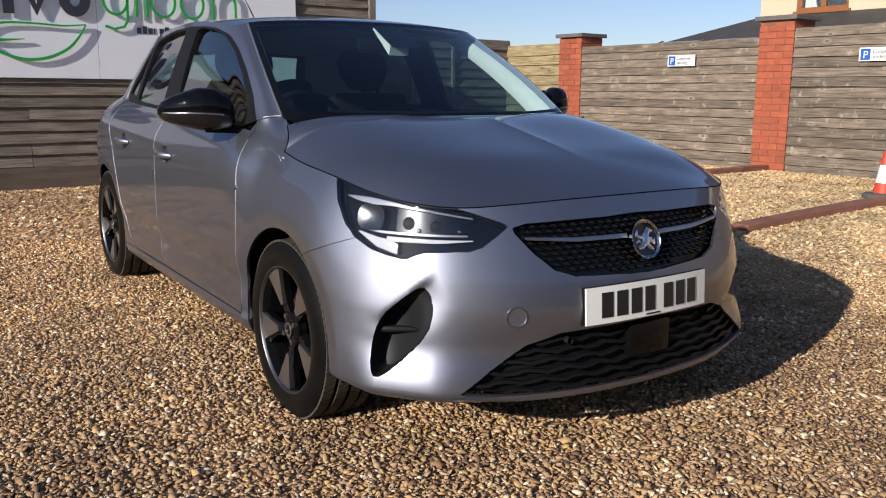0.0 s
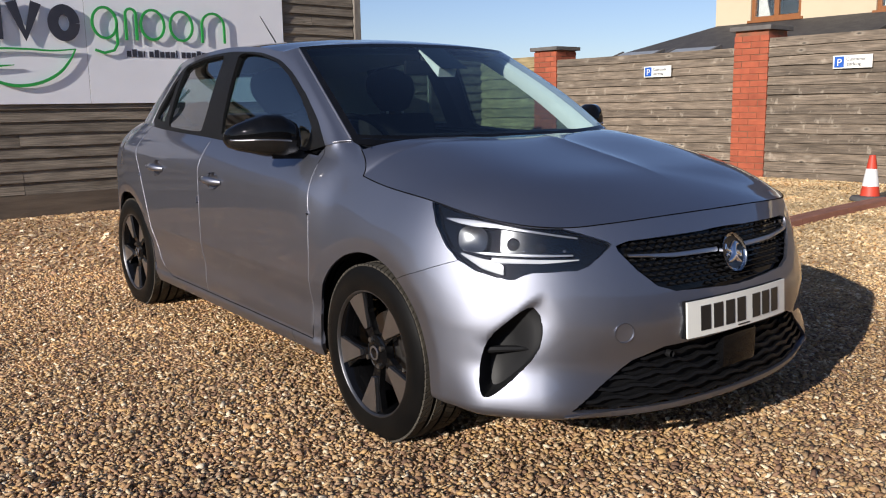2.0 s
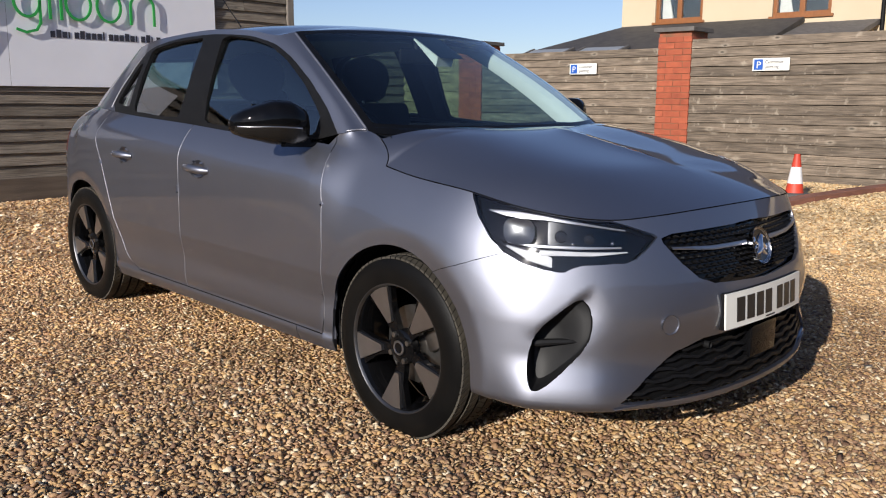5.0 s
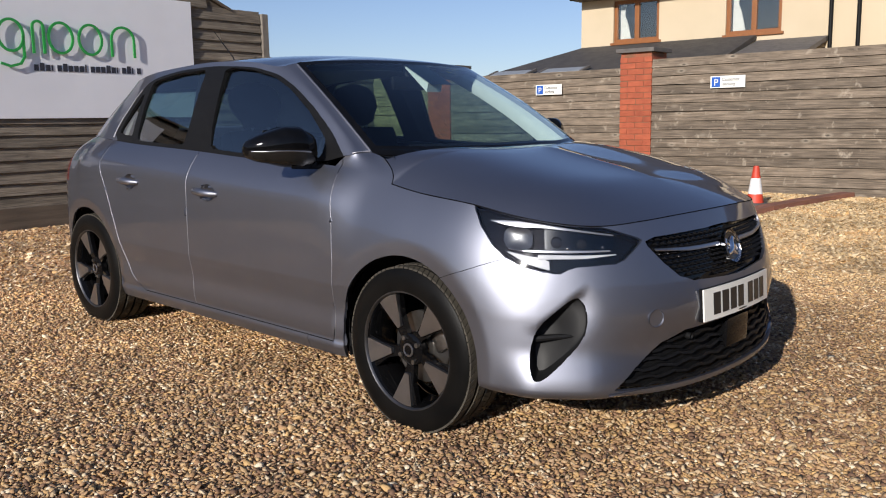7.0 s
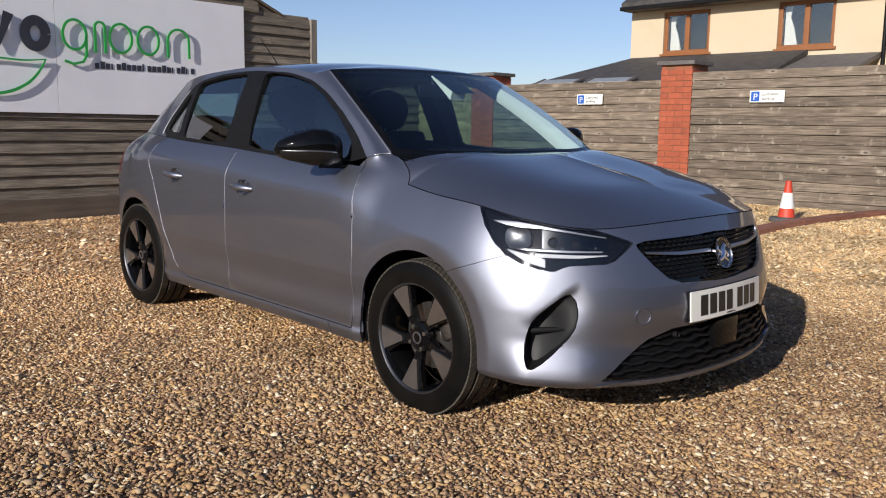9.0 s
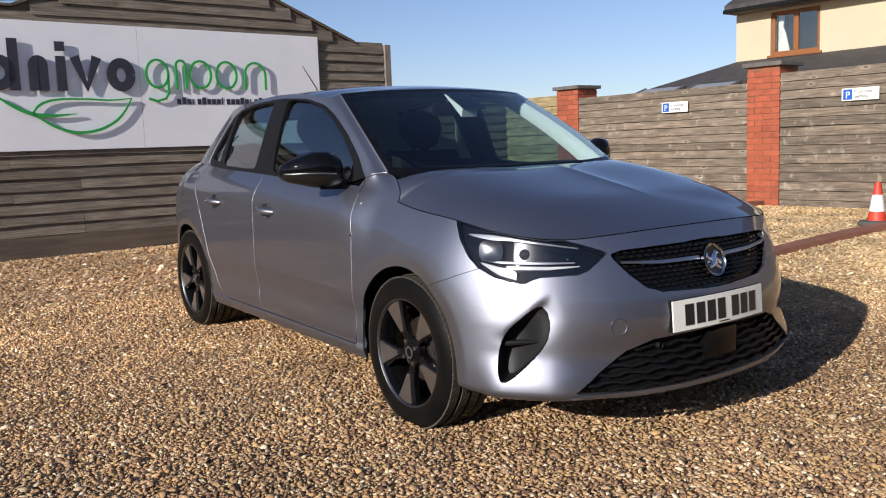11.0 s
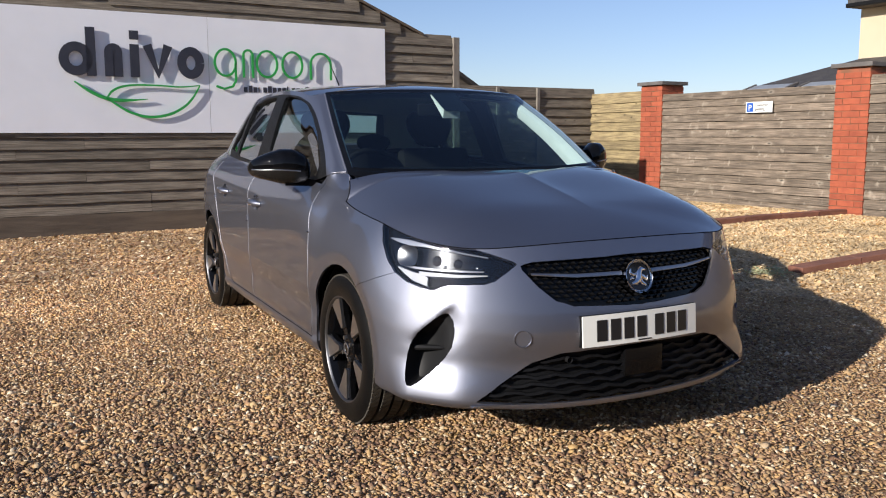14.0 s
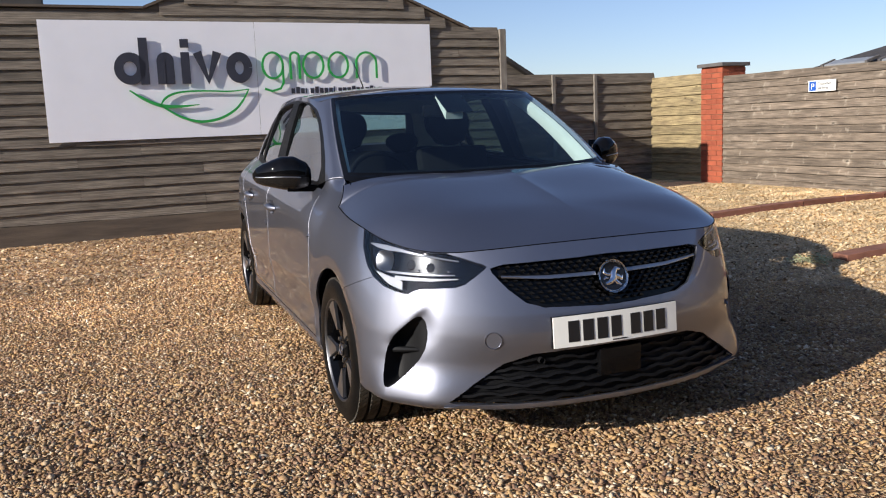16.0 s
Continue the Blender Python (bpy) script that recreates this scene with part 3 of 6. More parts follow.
def build_car():
    car = thing("parked_car", "silver-grey metallic five-door hatchback parked on gravel", "car", CAR)
    shell = half_shell()
    inner = shell.copy()
    diag = (-0.7071, 0.7071, 0)
    lamp = carve(shell, [(-.552, .90), (-.554, .845), (-.570, .790), (-.602, .735), (-.645, .691), (-.70, .664), (-.755, .651), (-.795, .645), (-.815, .645), (-.838, .656), (-.867, .666),
                         (-.998, .673), (-1.032, .684), (-1.065, .710), (-1.098, .741), (-1.085, .750), (-1.02, .772), (-.955, .791), (-.95, .90)],
                 diag, lambda c: c.y < -1.35 and c.x < -0.3)
    grille = carve(shell, [(.02, .757), (-.40, .748), (-.446, .737), (-.443, .720), (-.40, .664), (-.345, .614), (-.28, .593), (.02, .578)],
                   (1, 0, 0), lambda c: c.y < -1.8)
    intake = carve(shell, [(.02, .438), (-.33, .430), (-.43, .400), (-.53, .335), (-.625, .268), (-.60, .262), (-.45, .250), (.02, .243)],
                   (1, 0, 0), lambda c: c.y < -1.7)
    hole = rounded([(-.720, .304), (-.712, .355), (-.721, .425), (-.742, .472), (-.775, .507), (-.83, .552), (-.862, .571), (-.884, .561), (-.899, .53),
                    (-.901, .48), (-.887, .438), (-.855, .396), (-.795, .338), (-.762, .312), (-.738, .300)])
    corner = lambda c: c.y < -1.5 and c.x < -0.3
    carve(shell, hole, diag, corner).free()
    carve(inner, hole, diag, corner).free()
    bumper = carve(shell, [(-3, 0), (-1.27, 0), (-1.27, .534), (-1.736, .703), (-1.80, .80), (-1.80, 1.1), (-3, 1.1)], (0, 1, 0),
                   lambda c: True)
    tail_lamp = carve(shell, [(1.52, .80), (1.53, .90), (1.58, .975), (2.2, .985), (2.2, .80)], (0, 1, 0), lambda c: c.x < -0.5 and c.y > 1.3)
    fdoor = carve(shell, [(-.835, 1.2), (-.842, .95), (-.880, .76), (-.892, .6), (-.880, .33), (-.86, .268), (.165, .268), (.17, .8), (.17, 1.2)], (0, 1, 0),
                  lambda c: abs(c.x) > 0.5)
    rdoor = carve(shell, [(.17, 1.2), (.17, .8), (.165, .268), (.65, .268), (.715, .30), (.77, .345), (.815, .41), (.855, .50), (.90, .60), (.945, .70), (.988, .79),
                          (1.03, .86), (1.062, .93), (1.08, 1.0), (1.09, 1.2)], (0, 1, 0), lambda c: abs(c.x) > 0.5)
    wing = carve(shell, [(-1.9, 0.0), (-.70, 0.0), (-.70, .268), (-.86, .268), (-.88, .33), (-.892, .6), (-.880, .76), (-.842, .95), (-.835, 1.2), (-1.9, 1.2)], (0, 1, 0),
                 lambda c: abs(c.x) > 0.5)
    cups = []
    for sheet, (y0, z0) in ((fdoor, HANDLES[0]), (rdoor, HANDLES[1])):
        ring = [(y0 - .018 + .058 * math.cos(radians(a)), z0 - .002 + .036 * math.sin(radians(a))) for a in range(0, 360, 15)]
        carve(sheet, ring, (0, 1, 0), lambda c: abs(c.x) > 0.5, 0.0004).free()
        cup = bmesh.new()
        rows = []
        for k in range(7):
            r = 1 - k / 6
            rows.append([low_point(u_at(y), z) + Vector((.001 + .030 * (1 - r * r), 0, 0)) for y, z in ((y0 - .018 + (y - y0 + .018) * r, z0 - .002 + (z - z0 + .002) * r) for y, z in ring)])
        grid_faces(cup, rows, closed=True)
        bmesh.ops.remove_doubles(cup, verts=cup.verts, dist=1e-5)
        bmesh.ops.recalc_face_normals(cup, faces=cup.faces)
        if sum(f.normal.x for f in cup.faces) > 0:
            bmesh.ops.reverse_faces(cup, faces=cup.faces)
        cups.append(cup)
    part("rear_body", panel(both(shell)), PAINT, car, smooth=38)
    part("front_bumper", panel(both(bumper), 0.0), PAINT, car, smooth=38)
    side(panel(wing), "front_wing", PAINT, car)
    side(panel(tail_lamp, -0.004), "tail_lamp", TAIL_RED, car, "dark red tail lamp")
    fd = side(panel(fdoor), "front_door", PAINT, car)
    rd = side(panel(rdoor), "rear_door", PAINT, car)
    for doors, cup in ((fd, cups[0]), (rd, cups[1])):
        part("handle_cup", mirrored(cup), PAINT, doors[1], "rounded handle recess", 60)
        part("handle_cup", cup, PAINT, doors[0], "rounded handle recess", 60)

    # dark shell behind the panels
    inner.normal_update()
    for v, n in [(v, v.normal.copy()) for v in inner.verts]:
        v.co -= n * 0.035
        if abs(v.co.x) < 0.03:
            v.co.x = 0
    part("inner_shell", both(inner), MATT_BLACK, car, "black inner structure", 38)

    # bonnet
    ring = hood_ring()
    bm = bmesh.new()
    grid_faces(bm, [hood_row(o, k > 108, soft((k - 105) / 18)) for k, o in enumerate(ring)])
    bmesh.ops.remove_doubles(bm, verts=bm.verts, dist=1e-4)
    bmesh.ops.recalc_face_normals(bm, faces=bm.faces)
    if sum(f.normal.z for f in bm.faces) < 0:
        bmesh.ops.reverse_faces(bm, faces=bm.faces)
    part("bonnet", panel(both(bm), 0.0012, 0.006), PAINT, car, smooth=38)

    # glasshouse
    def strip(u0, u1, nu, v0, v1, nv):
        b = bmesh.new()
        grid_faces(b, [[house_point(u0 + (u1 - u0) * i / nu, v0 + (v1 - v0) * k / nv) for k in range(nv + 1)] for i in range(nu + 1)])
        bmesh.ops.recalc_face_normals(b, faces=b.faces)
        if sum(f.normal.dot(f.calc_center_median() - Vector((0, 0.3, 1.1))) for f in b.faces) < 0:
            bmesh.ops.reverse_faces(b, faces=b.faces)
        return b

    screen = part("windscreen", both(strip(0, 2.86, 20, 0.035, 0.965, 14)), GLASS, car, "clear windscreen reflecting the sky", 60)
    screen.visible_shadow = False
    for n, a in (("windscreen_top_band", (0, 2.86, 20, 0.965, 1.0, 1)), ("windscreen_lower_band", (0, 2.86, 20, -0.02, 0.075, 2))):
        part(n, panel(both(strip(*a)), 0, 0.006), GLOSS_BLACK, car, "black band", 60)
    for s in (-1, 1):
        bm = strip(2.52, 2.86, 3, 0.0, 1.0, 14)
        for v in bm.verts:
            v.co = Vector((v.co.x * -s, v.co.y - 0.0015, v.co.z + 0.0015))
        part("windscreen_side_band", skin(bm, 0.001), GLOSS_BLACK, car, "black band", 60)
    post = strip(2.86, 11.2, 130, 0, 1, 30)
    opening = carve(post, rounded([(-.880, .90), (-.875, .975), (-.745, 1.088), (-.59, 1.190), (-.43, 1.276), (-.29, 1.336), (-.10, 1.375), (.20, 1.393),
                           (.55, 1.385), (.80, 1.358), (.90, 1.330), (.955, 1.290), (1.025, 1.205), (1.092, 1.10), (1.105, 1.062), (1.065, 1.042), (.955, .90)], 0.14),
                    (0, 1, 0), lambda c: True, 0.0005)
    part("side_frame", panel(both(post), 0.0, 0.02), PAINT, car, smooth=38)
    for s in (-1, 1):
        # black tube stands in for the shaded gap round the bonnet
        gap_path = [Vector(cr(EDGE, 3 * k / 30)) for k in range(30)] + [Vector(hood_side(k / 80)) for k in range(81)]
        part("bonnet_seal", tube(bmesh.new(), [(p.x * s, p.y, p.z + 0.0002) for p in gap_path], 0.0019, 6), SEAM, car, "black tube for the dark gap at the bonnet shut line", 60)
        # added tubes along the door seams stand in for sun highlights
        for name, line in (("front_door_edge", [(float(np.interp(z, (.28, .33, .6, .76, .95), (-.872, -.881, -.8925, -.8805, -.8425))), z) for z in (.93 - .65 * k / 60 for k in range(61))]), ("door_meeting_edge", [(.165 + .005 * min((z - .268) / .532, 1), z) for z in (.975 - .702 * k / 60 for k in range(61))]),
                           ("rear_door_edge", [(1.078, .99), (1.062, .93), (1.03, .86), (.988, .79), (.945, .70), (.90, .60), (.855, .50), (.815, .41), (.77, .345), (.715, .30)])):
            if len(line) < 20:
                line = [(y0 + (y1 - y0) * k / 6, z0 + (z1 - z0) * k / 6) for (y0, z0), (y1, z1) in zip(line, line[1:]) for k in range(6)]
            pts = [low_point(u_at(y), z) for y, z in line]
            part(name, tube(bmesh.new(), [((p.x - 0.0002) * -s, p.y, p.z) for p in pts], 0.0017, 8), BRIGHT_EDGE, car, "added bright bead for the sun highlight on the door edge", 60)
    trim = [house_point(2.9 + 0.9 * k / 8, 0.012) + Vector((-0.002, -0.003, 0)) for k in range(9)]
    for s in (-1, 1):
        # added tube draws the sun glint down the pillar
        part("pillar_edge", tube(bmesh.new(), [(-p.x * s, p.y, p.z) for p in (house_point(2.88, 0.02 + 0.96 * k / 24) for k in range(25))], 0.0045, 8), BRIGHT_EDGE, car, "added bright bead for the sun glint on the windscreen pillar", 60)
        part("pillar_foot_trim", tube(bmesh.new(), [(p.x * s, p.y, p.z) for p in trim], 0.003, 8), BRIGHT_EDGE, car, "bright strip at the pillar foot", 60)
    front = carve(opening, rounded([(-.712, .984), (-.722, 1.058), (-.675, 1.098), (-.57, 1.176), (-.405, 1.270), (-.262, 1.330), (-.10, 1.365), (.06, 1.380), (.124, 1.370), (.104, .998)], 0.07),
                  (0, 1, 0), lambda c: True, 0.0005)
    rear = carve(opening, rounded([(.322, 1.012), (.288, 1.362), (.310, 1.380), (.55, 1.372), (.80, 1.344), (.842, 1.322), (.842, 1.2), (.825, 1.06), (.805, 1.032)], 0.07),
                 (0, 1, 0), lambda c: True)
    quarter = carve(opening, rounded([(.885, 1.050), (.895, 1.2), (.892, 1.275), (.925, 1.268), (.985, 1.190), (1.045, 1.095), (1.045, 1.068)], 0.07), (0, 1, 0), lambda c: True)
    side(panel(opening, -0.001, 0.02), "window_frame", MATT_BLACK, car, "satin black window surround")
    for b, n, pane in ((front, "front_side_window", PRIVACY), (rear, "rear_side_window", REAR_TINT), (quarter, "quarter_window", QUARTER_TINT)):
        for v in b.verts:
            v.co.x += 0.004 + 0.016 * (v.co.z - 0.99) / 0.37
        for ob in side(b, n, pane, car, "tinted side glass", 60):
            ob.visible_shadow = False
    # bright edge behind the quarter windows
    def on_house(y, z):
        near = min(((u / 20, v / 40) for u in range(160, 224) for v in range(41)), key=lambda q: (house_point(*q).y - y) ** 2 + (house_point(*q).z - z) ** 2)
        p = house_point(*near)
        return Vector((p.x - 0.001, y, z))
    edge = [on_house(y, z) for y, z in ((1.112, 1.045), (1.098, 1.088), (1.065, 1.142), (1.026, 1.204), (.985, 1.254), (.945, 1.296))]
    for s in (-1, 1):
        part("quarter_window_trim", tube(bmesh.new(), [(p.x * -s, p.y, p.z) for p in edge], 0.0045, 8), BRIGHT_EDGE, car, "bright edge behind the quarter window", 60)
    tail = strip(11.2, 13, 16, 0, 1, 14)
    backlight = carve(tail, [(-.50, 1.085), (-.42, 1.300), (.02, 1.320), (.02, 1.075)], (1, 0, 0), lambda c: c.y > 1)
    part("tailgate_frame", panel(both(tail), 0, 0.02), PAINT, car, smooth=38)
    rear_glass = part("rear_window", both(backlight), PRIVACY, car, "tinted rear glass", 60)
    rear_glass.visible_shadow = False

    # roof
    bm = bmesh.new()
    grid_faces(bm, [[roof_point(13 * i / 80, w / 14) for w in range(15)] for i in range(81)])
    bmesh.ops.remove_doubles(bm, verts=bm.verts, dist=1e-4)
    bmesh.ops.recalc_face_normals(bm, faces=bm.faces)
    if sum(f.normal.z for f in bm.faces) < 0:
        bmesh.ops.reverse_faces(bm, faces=bm.faces)
    part("roof", panel(both(bm), 0.0, 0.02), PAINT, car, smooth=38)
    bm = bmesh.new()
    tube(bm, [(0, 0.98, 1.425), (0, 1.03, 1.50), (0, 1.22, 1.66)], [0.009, 0.004, 0.002])
    tube(bm, [(0, 0.94, 1.418), (0, 0.98, 1.436), (0, 1.04, 1.425)], [0.012, 0.018, 0.012])
    part("roof_aerial", bm, MATT_BLACK, car, "thin black whip aerial", 40)

    # cowl under the windscreen
    bm = bmesh.new()
    grid_faces(bm, [[Vector(cr(FOOT, 2.6 * i / 20)) + Vector((0, -0.075 + 0.09 * k / 2, -0.022 + 0.008 * k)) for k in range(3)] for i in range(21)])
    part("cowl", both(bm), MATT_BLACK, car, "black windscreen cowl", 40)
    wiper = bmesh.new()
    tube(wiper, [(0.55, -0.985, 1.012), (0.2, -1.05, 1.024), (-0.15, -1.065, 1.024), (-0.52, -0.985, 1.03)], 0.008, 6)
    part("wiper", wiper, MATT_BLACK, car, "black wiper blade", 40)

    headlamps(car, lamp)
    front_details(car, grille, intake, hole)
    handles_and_mirrors(car, fd, rd)
    for hub, steer in ((FRONT_HUB, 0.0), (REAR_HUB, 0.0)):
        for s in (-1, 1):
            wheel(car, s, hub, steer)
    cabin(car)
    return car


def sunk(bm, d):
    """A copy of a sheet, set back along its normals."""
    out = bm.copy()
    out.normal_update()
    for v, n in [(v, v.normal.copy()) for v in out.verts]:
        v.co -= n * d
    return out


def nose_point(x, z, out=0.0):
    """A point of the nose at x and z, out metres before the skin."""
    lo, hi = 0.0, 6.5
    for _ in range(36):
        mid = (lo + hi) / 2
        lo, hi = (mid, hi) if abs(low_point(mid, z).x) < abs(x) else (lo, mid)
    u = (lo + hi) / 2
    p, q = low_point(u, z), low_point(u + 0.05, z)
    way = Vector((q.y - p.y, -(q.x - p.x), 0)).normalized()
    if way.y > 0:
        way = -way
    p = p + way * out
    return Vector((p.x if x <= 0 else -p.x, p.y, p.z))


def diag_point(h, z, out=0.0):
    """A point of the front corner (x < 0) at h across the corner, and z."""
    lo, hi = 0.5, 9.0
    for _ in range(36):
        mid = (lo + hi) / 2
        p = low_point(mid, z)
        lo, hi = (mid, hi) if (p.y - p.x) * 0.7071 < h else (lo, mid)
    u = (lo + hi) / 2
    p, q = low_point(u, z), low_point(u + 0.05, z)
    way = Vector((q.y - p.y, -(q.x - p.x), 0)).normalized()
    if way.dot(Vector((-1, -1, 0))) < 0:
        way = -way
    return p + way * out


def ribbon(points, half, out, thick, at):
    """A raised band on the skin along (a, z) points: half is its half height, `at` lays points on the skin."""
    bm = bmesh.new()
    rows = []
    n = 6
    fine = []
    for (a0, b0, w0), (a1, b1, w1) in zip(points, points[1:]):
        fine += [(a0 + (a1 - a0) * k / n, b0 + (b1 - b0) * k / n, w0 + (w1 - w0) * k / n) for k in range(n)]
    fine.append(points[-1])
    for a, b, w in fine:
        rows.append([at(a, b - half * w, out), at(a, b - half * w, out + thick), at(a, b, out + thick * 1.25), at(a, b + half * w, out + thick), at(a, b + half * w, out)])
    vs = grid_faces(bm, rows, closed=True)
    bm.faces.new(vs[0]), bm.faces.new(vs[-1])
    bmesh.ops.recalc_face_normals(bm, faces=bm.faces)
    return bm


def headlamps(car, sheet):
    housing = sunk(sheet, 0.03)
    lens = part("headlamp", sheet.copy(), LENS, car, "clear headlamp lens", 50)
    lens.visible_shadow = False
    m = mirrored(sheet)
    lens2 = part("headlamp", m, LENS, car, "clear headlamp lens", 50)
    lens2.visible_shadow = False
    sheet.free()
    hs = (housing, mirrored(housing))
    def dish(h, z, r, deep, tall=0.8):
        """A squarish concave reflector bowl sunk behind the lens."""
        bm = bmesh.new()
        rows = []
        for j in range(7):
            k = j / 6
            ring = []
            for i in range(24):
                t = 2 * math.pi * i / 24
                cx, cz = (math.copysign(abs(f(t)) ** 0.72, f(t)) for f in (math.cos, math.sin))
                ring.append(diag_point(h + r * k * cx, z + r * tall * k * cz, -0.012 - deep * (1 - k * k)))
            rows.append(ring)
        grid_faces(bm, rows, closed=True)
        bmesh.ops.recalc_face_normals(bm, faces=bm.faces)
        return bm

    def projector(h, z, r):
        bm = bmesh.new()
        bmesh.ops.create_uvsphere(bm, u_segments=20, v_segments=10, radius=r)
        bmesh.ops.translate(bm, vec=diag_point(h, z, -0.020 - 0.75 * r), verts=bm.verts)
        return bm

    pieces = [
        ("daytime_light", ribbon([(-.745, .6955, 1.2), (-.80, .6965, 1.0), (-.90, .6965, .8), (-1.005, .7005, .2)], 0.0065, -0.014, 0.005, diag_point), LAMP_WHITE, "white daytime light strip"),
        ("daytime_light_tick", ribbon([(-.648, .709, .2), (-.68, .697, .9), (-.715, .684, 1.6), (-.750, .678, 1.9), (-.776, .670, 1.7), (-.781, .668, 1.5)], 0.0085, -0.016, 0.005, diag_point), LAMP_WHITE, "white slanting light block"),
        ("light_ledge", ribbon([(-.65, .718, .4), (-.72, .7125, 1), (-.85, .712, 1), (-.99, .712, .5)], 0.004, -0.022, 0.004, diag_point), LAMP_EDGE, "grey ledge over the light strip"),
        ("upper_light_strip", ribbon([(-.598, .807, .2), (-.64, .802, 1.1), (-.69, .798, 1.5), (-.76, .794, .9), (-.872, .780, .5), (-1.0, .761, .3)], 0.0060, -0.014, 0.005, diag_point), LAMP_EDGE, "bright upper light strip"),
        ("reflector", dish(-.684, .752, .046, .012, .80), LAMP_BRIGHT, "smoky headlamp reflector bowl"),
        # small chrome spheres added only to catch sun glints, here and below
        ("bulb_cap", projector(-.676, .777, .008), CHROME, "added chrome bead for a sun glint"),
        ("inner_reflector", ribbon([(-.766, .752, .9), (-.775, .752, 1.0), (-.82, .748, .98), (-.92, .740, .80), (-1.01, .734, .35)], 0.037, -0.028, 0.004, diag_point), LAMP_SILVER, "dark inner reflector"),
        ("projector_lens", projector(-.806, .738, .024), LAMP_DARK, "black projector lens"),
        ("projector_lens", projector(-.892, .733, .021), LAMP_DARK, "black projector lens"),
        ("bulb_cap", projector(-.842, .722, .007), CHROME, "added chrome bead for an inner sun glint"),
        ("bulb_cap", projector(-.965, .724, .006), CHROME, "added chrome bead for an inner sun glint"),
    ]
    for k, ob in enumerate((lens, lens2)):
        part("housing", hs[k], GLOSS_BLACK, ob, "black headlamp housing", 40)
        for name, bm, m, label in pieces:
            part(name, bm.copy() if k == 0 else mirrored(bm), m, ob, label, 40)
    for p in pieces:
        p[1].free()


def front_details(car, grille, intake, vent):
    # upper grille: dark back, raised studs in rows, two satin bars, round emblem
    g = part("grille", both(sunk(grille, 0.022)), GLOSS_BLACK, car, "black radiator grille", 40)
    grille.free()
    studs = bmesh.new()
    shape = [(.02, .751), (-.40, .742), (-.432, .731), (-.392, .668), (-.34, .622), (-.27, .601), (.02, .586)]
    k = 0
    z = 0.595
    while z < 0.750:
        x = -0.43 + (0.017 if k % 2 else 0)
        while x <= 0.001:
            if inside(shape, x, z):
                for s in (-1, 1):
                    c = nose_point(s * -x if s > 0 else x, z, -0.008)
                    w = 0.0125
                    tip = [c + Vector(d) for d in ((-w, 0, 0), (0, 0, -0.0078), (w, 0, 0), (0, 0, 0.0078))]
                    base = [p + Vector((0, 0.012, 0)) for p in tip]
                    ring = [studs.verts.new(p) for p in base]
                    top = studs.verts.new(c + Vector((0, -0.010, 0.001)))
                    for i in range(4):
                        studs.faces.new((ring[i], ring[(i + 1) % 4], top))
            x += 0.034
        z += 0.0155
        k += 1
    part("grille_mesh", studs, GRILLE, g, "studded black mesh")
    for s in (-1, 1):
        at = lambda a, b, o, s=s: nose_point(s * a, b, o)
        part("grille_bar", ribbon([(.062, .693, .9), (.25, .695, .85), (.415, .706, .5)], 0.0072, -0.006, 0.006, at), SATIN, g, "satin silver bar", 30)
    rim = bmesh.new()
    lathe(rim, [(0.0, 0.050), (-0.006, 0.0515), (-0.010, 0.055), (-0.011, 0.058), (-0.008, 0.061), (0.006, 0.062)], 40, "z")
    c = nose_point(0.0, 0.678, 0.010)
    tilt = Matrix.Translation(c) @ pose(0, 0, 0, -107, 0, 0) @ pose(0, 0, 0, 180, 0, 0)
    bmesh.ops.transform(rim, matrix=tilt, verts=rim.verts)
    e = part("emblem", rim, BADGE, car, "round chrome emblem", 40)
    disc = bmesh.new()
    lathe(disc, [(-0.004, 0.0), (-0.003, 0.03), (0.0, 0.052)], 40, "z")
    bmesh.ops.transform(disc, matrix=tilt, verts=disc.verts)
    part("emblem_disc", disc, GRILLE, e, "dark disc", 40)
    figure = bmesh.new()
    for pts, radii in (([(-.030, -.022, -.002), (-.014, -.020, -.004), (.002, -.008, -.005), (.004, .010, -.005), (.016, .024, -.004), (.030, .020, -.001)], [.005, .009, .014, .013, .010, .004]),
                       ([(.004, .004, -.004), (.020, -.002, -.005), (.032, -.012, -.003), (.036, .000, -.001)], [.009, .010, .007, .003]),
                       ([(.002, -.008, -.004), (.014, -.022, -.004), (.026, -.030, -.001)], [.008, .008, .004]),
                       ([(-.004, .008, -.004), (-.018, .006, -.004), (-.030, .014, -.002), (-.026, .026, -.001)], [.006, .006, .006, .003]),
                       ([(-.036, -.008, -.001), (-.026, -.002, -.003), (-.018, -.006, -.002)], [.003, .005, .003])):
        tube(figure, pts, radii)
    bmesh.ops.transform(figure, matrix=tilt @ Matrix.Diagonal((1.15, 1.15, 1, 1)), verts=figure.verts)
    part("emblem_figure", figure, BADGE, e, "plain raised chrome shapes", 50)

    # lower intake: waved slats, sensors and the radar box
    low = part("lower_intake", both(sunk(intake, 0.028)), MATT_BLACK, car, "black lower air intake", 40)
    intake.free()
    shape = [(.02, .433), (-.33, .426), (-.43, .395), (-.53, .330), (-.60, .274), (-.45, .256), (.02, .249)]
    z = 0.262
    row = 0
    while z < 0.43:
        bm = bmesh.new()
        xs = [x for x in np.arange(-0.60, 0.0, 0.02) if inside(shape, x, z)]
        if len(xs) > 2:
            x0 = -min(xs)
            rows = []
            for x in np.linspace(-x0, x0, 64):
                w = 0.0045 * math.sin(x * 52 + row * 2.4) + 0.0015 * math.sin(x * 131 + row)
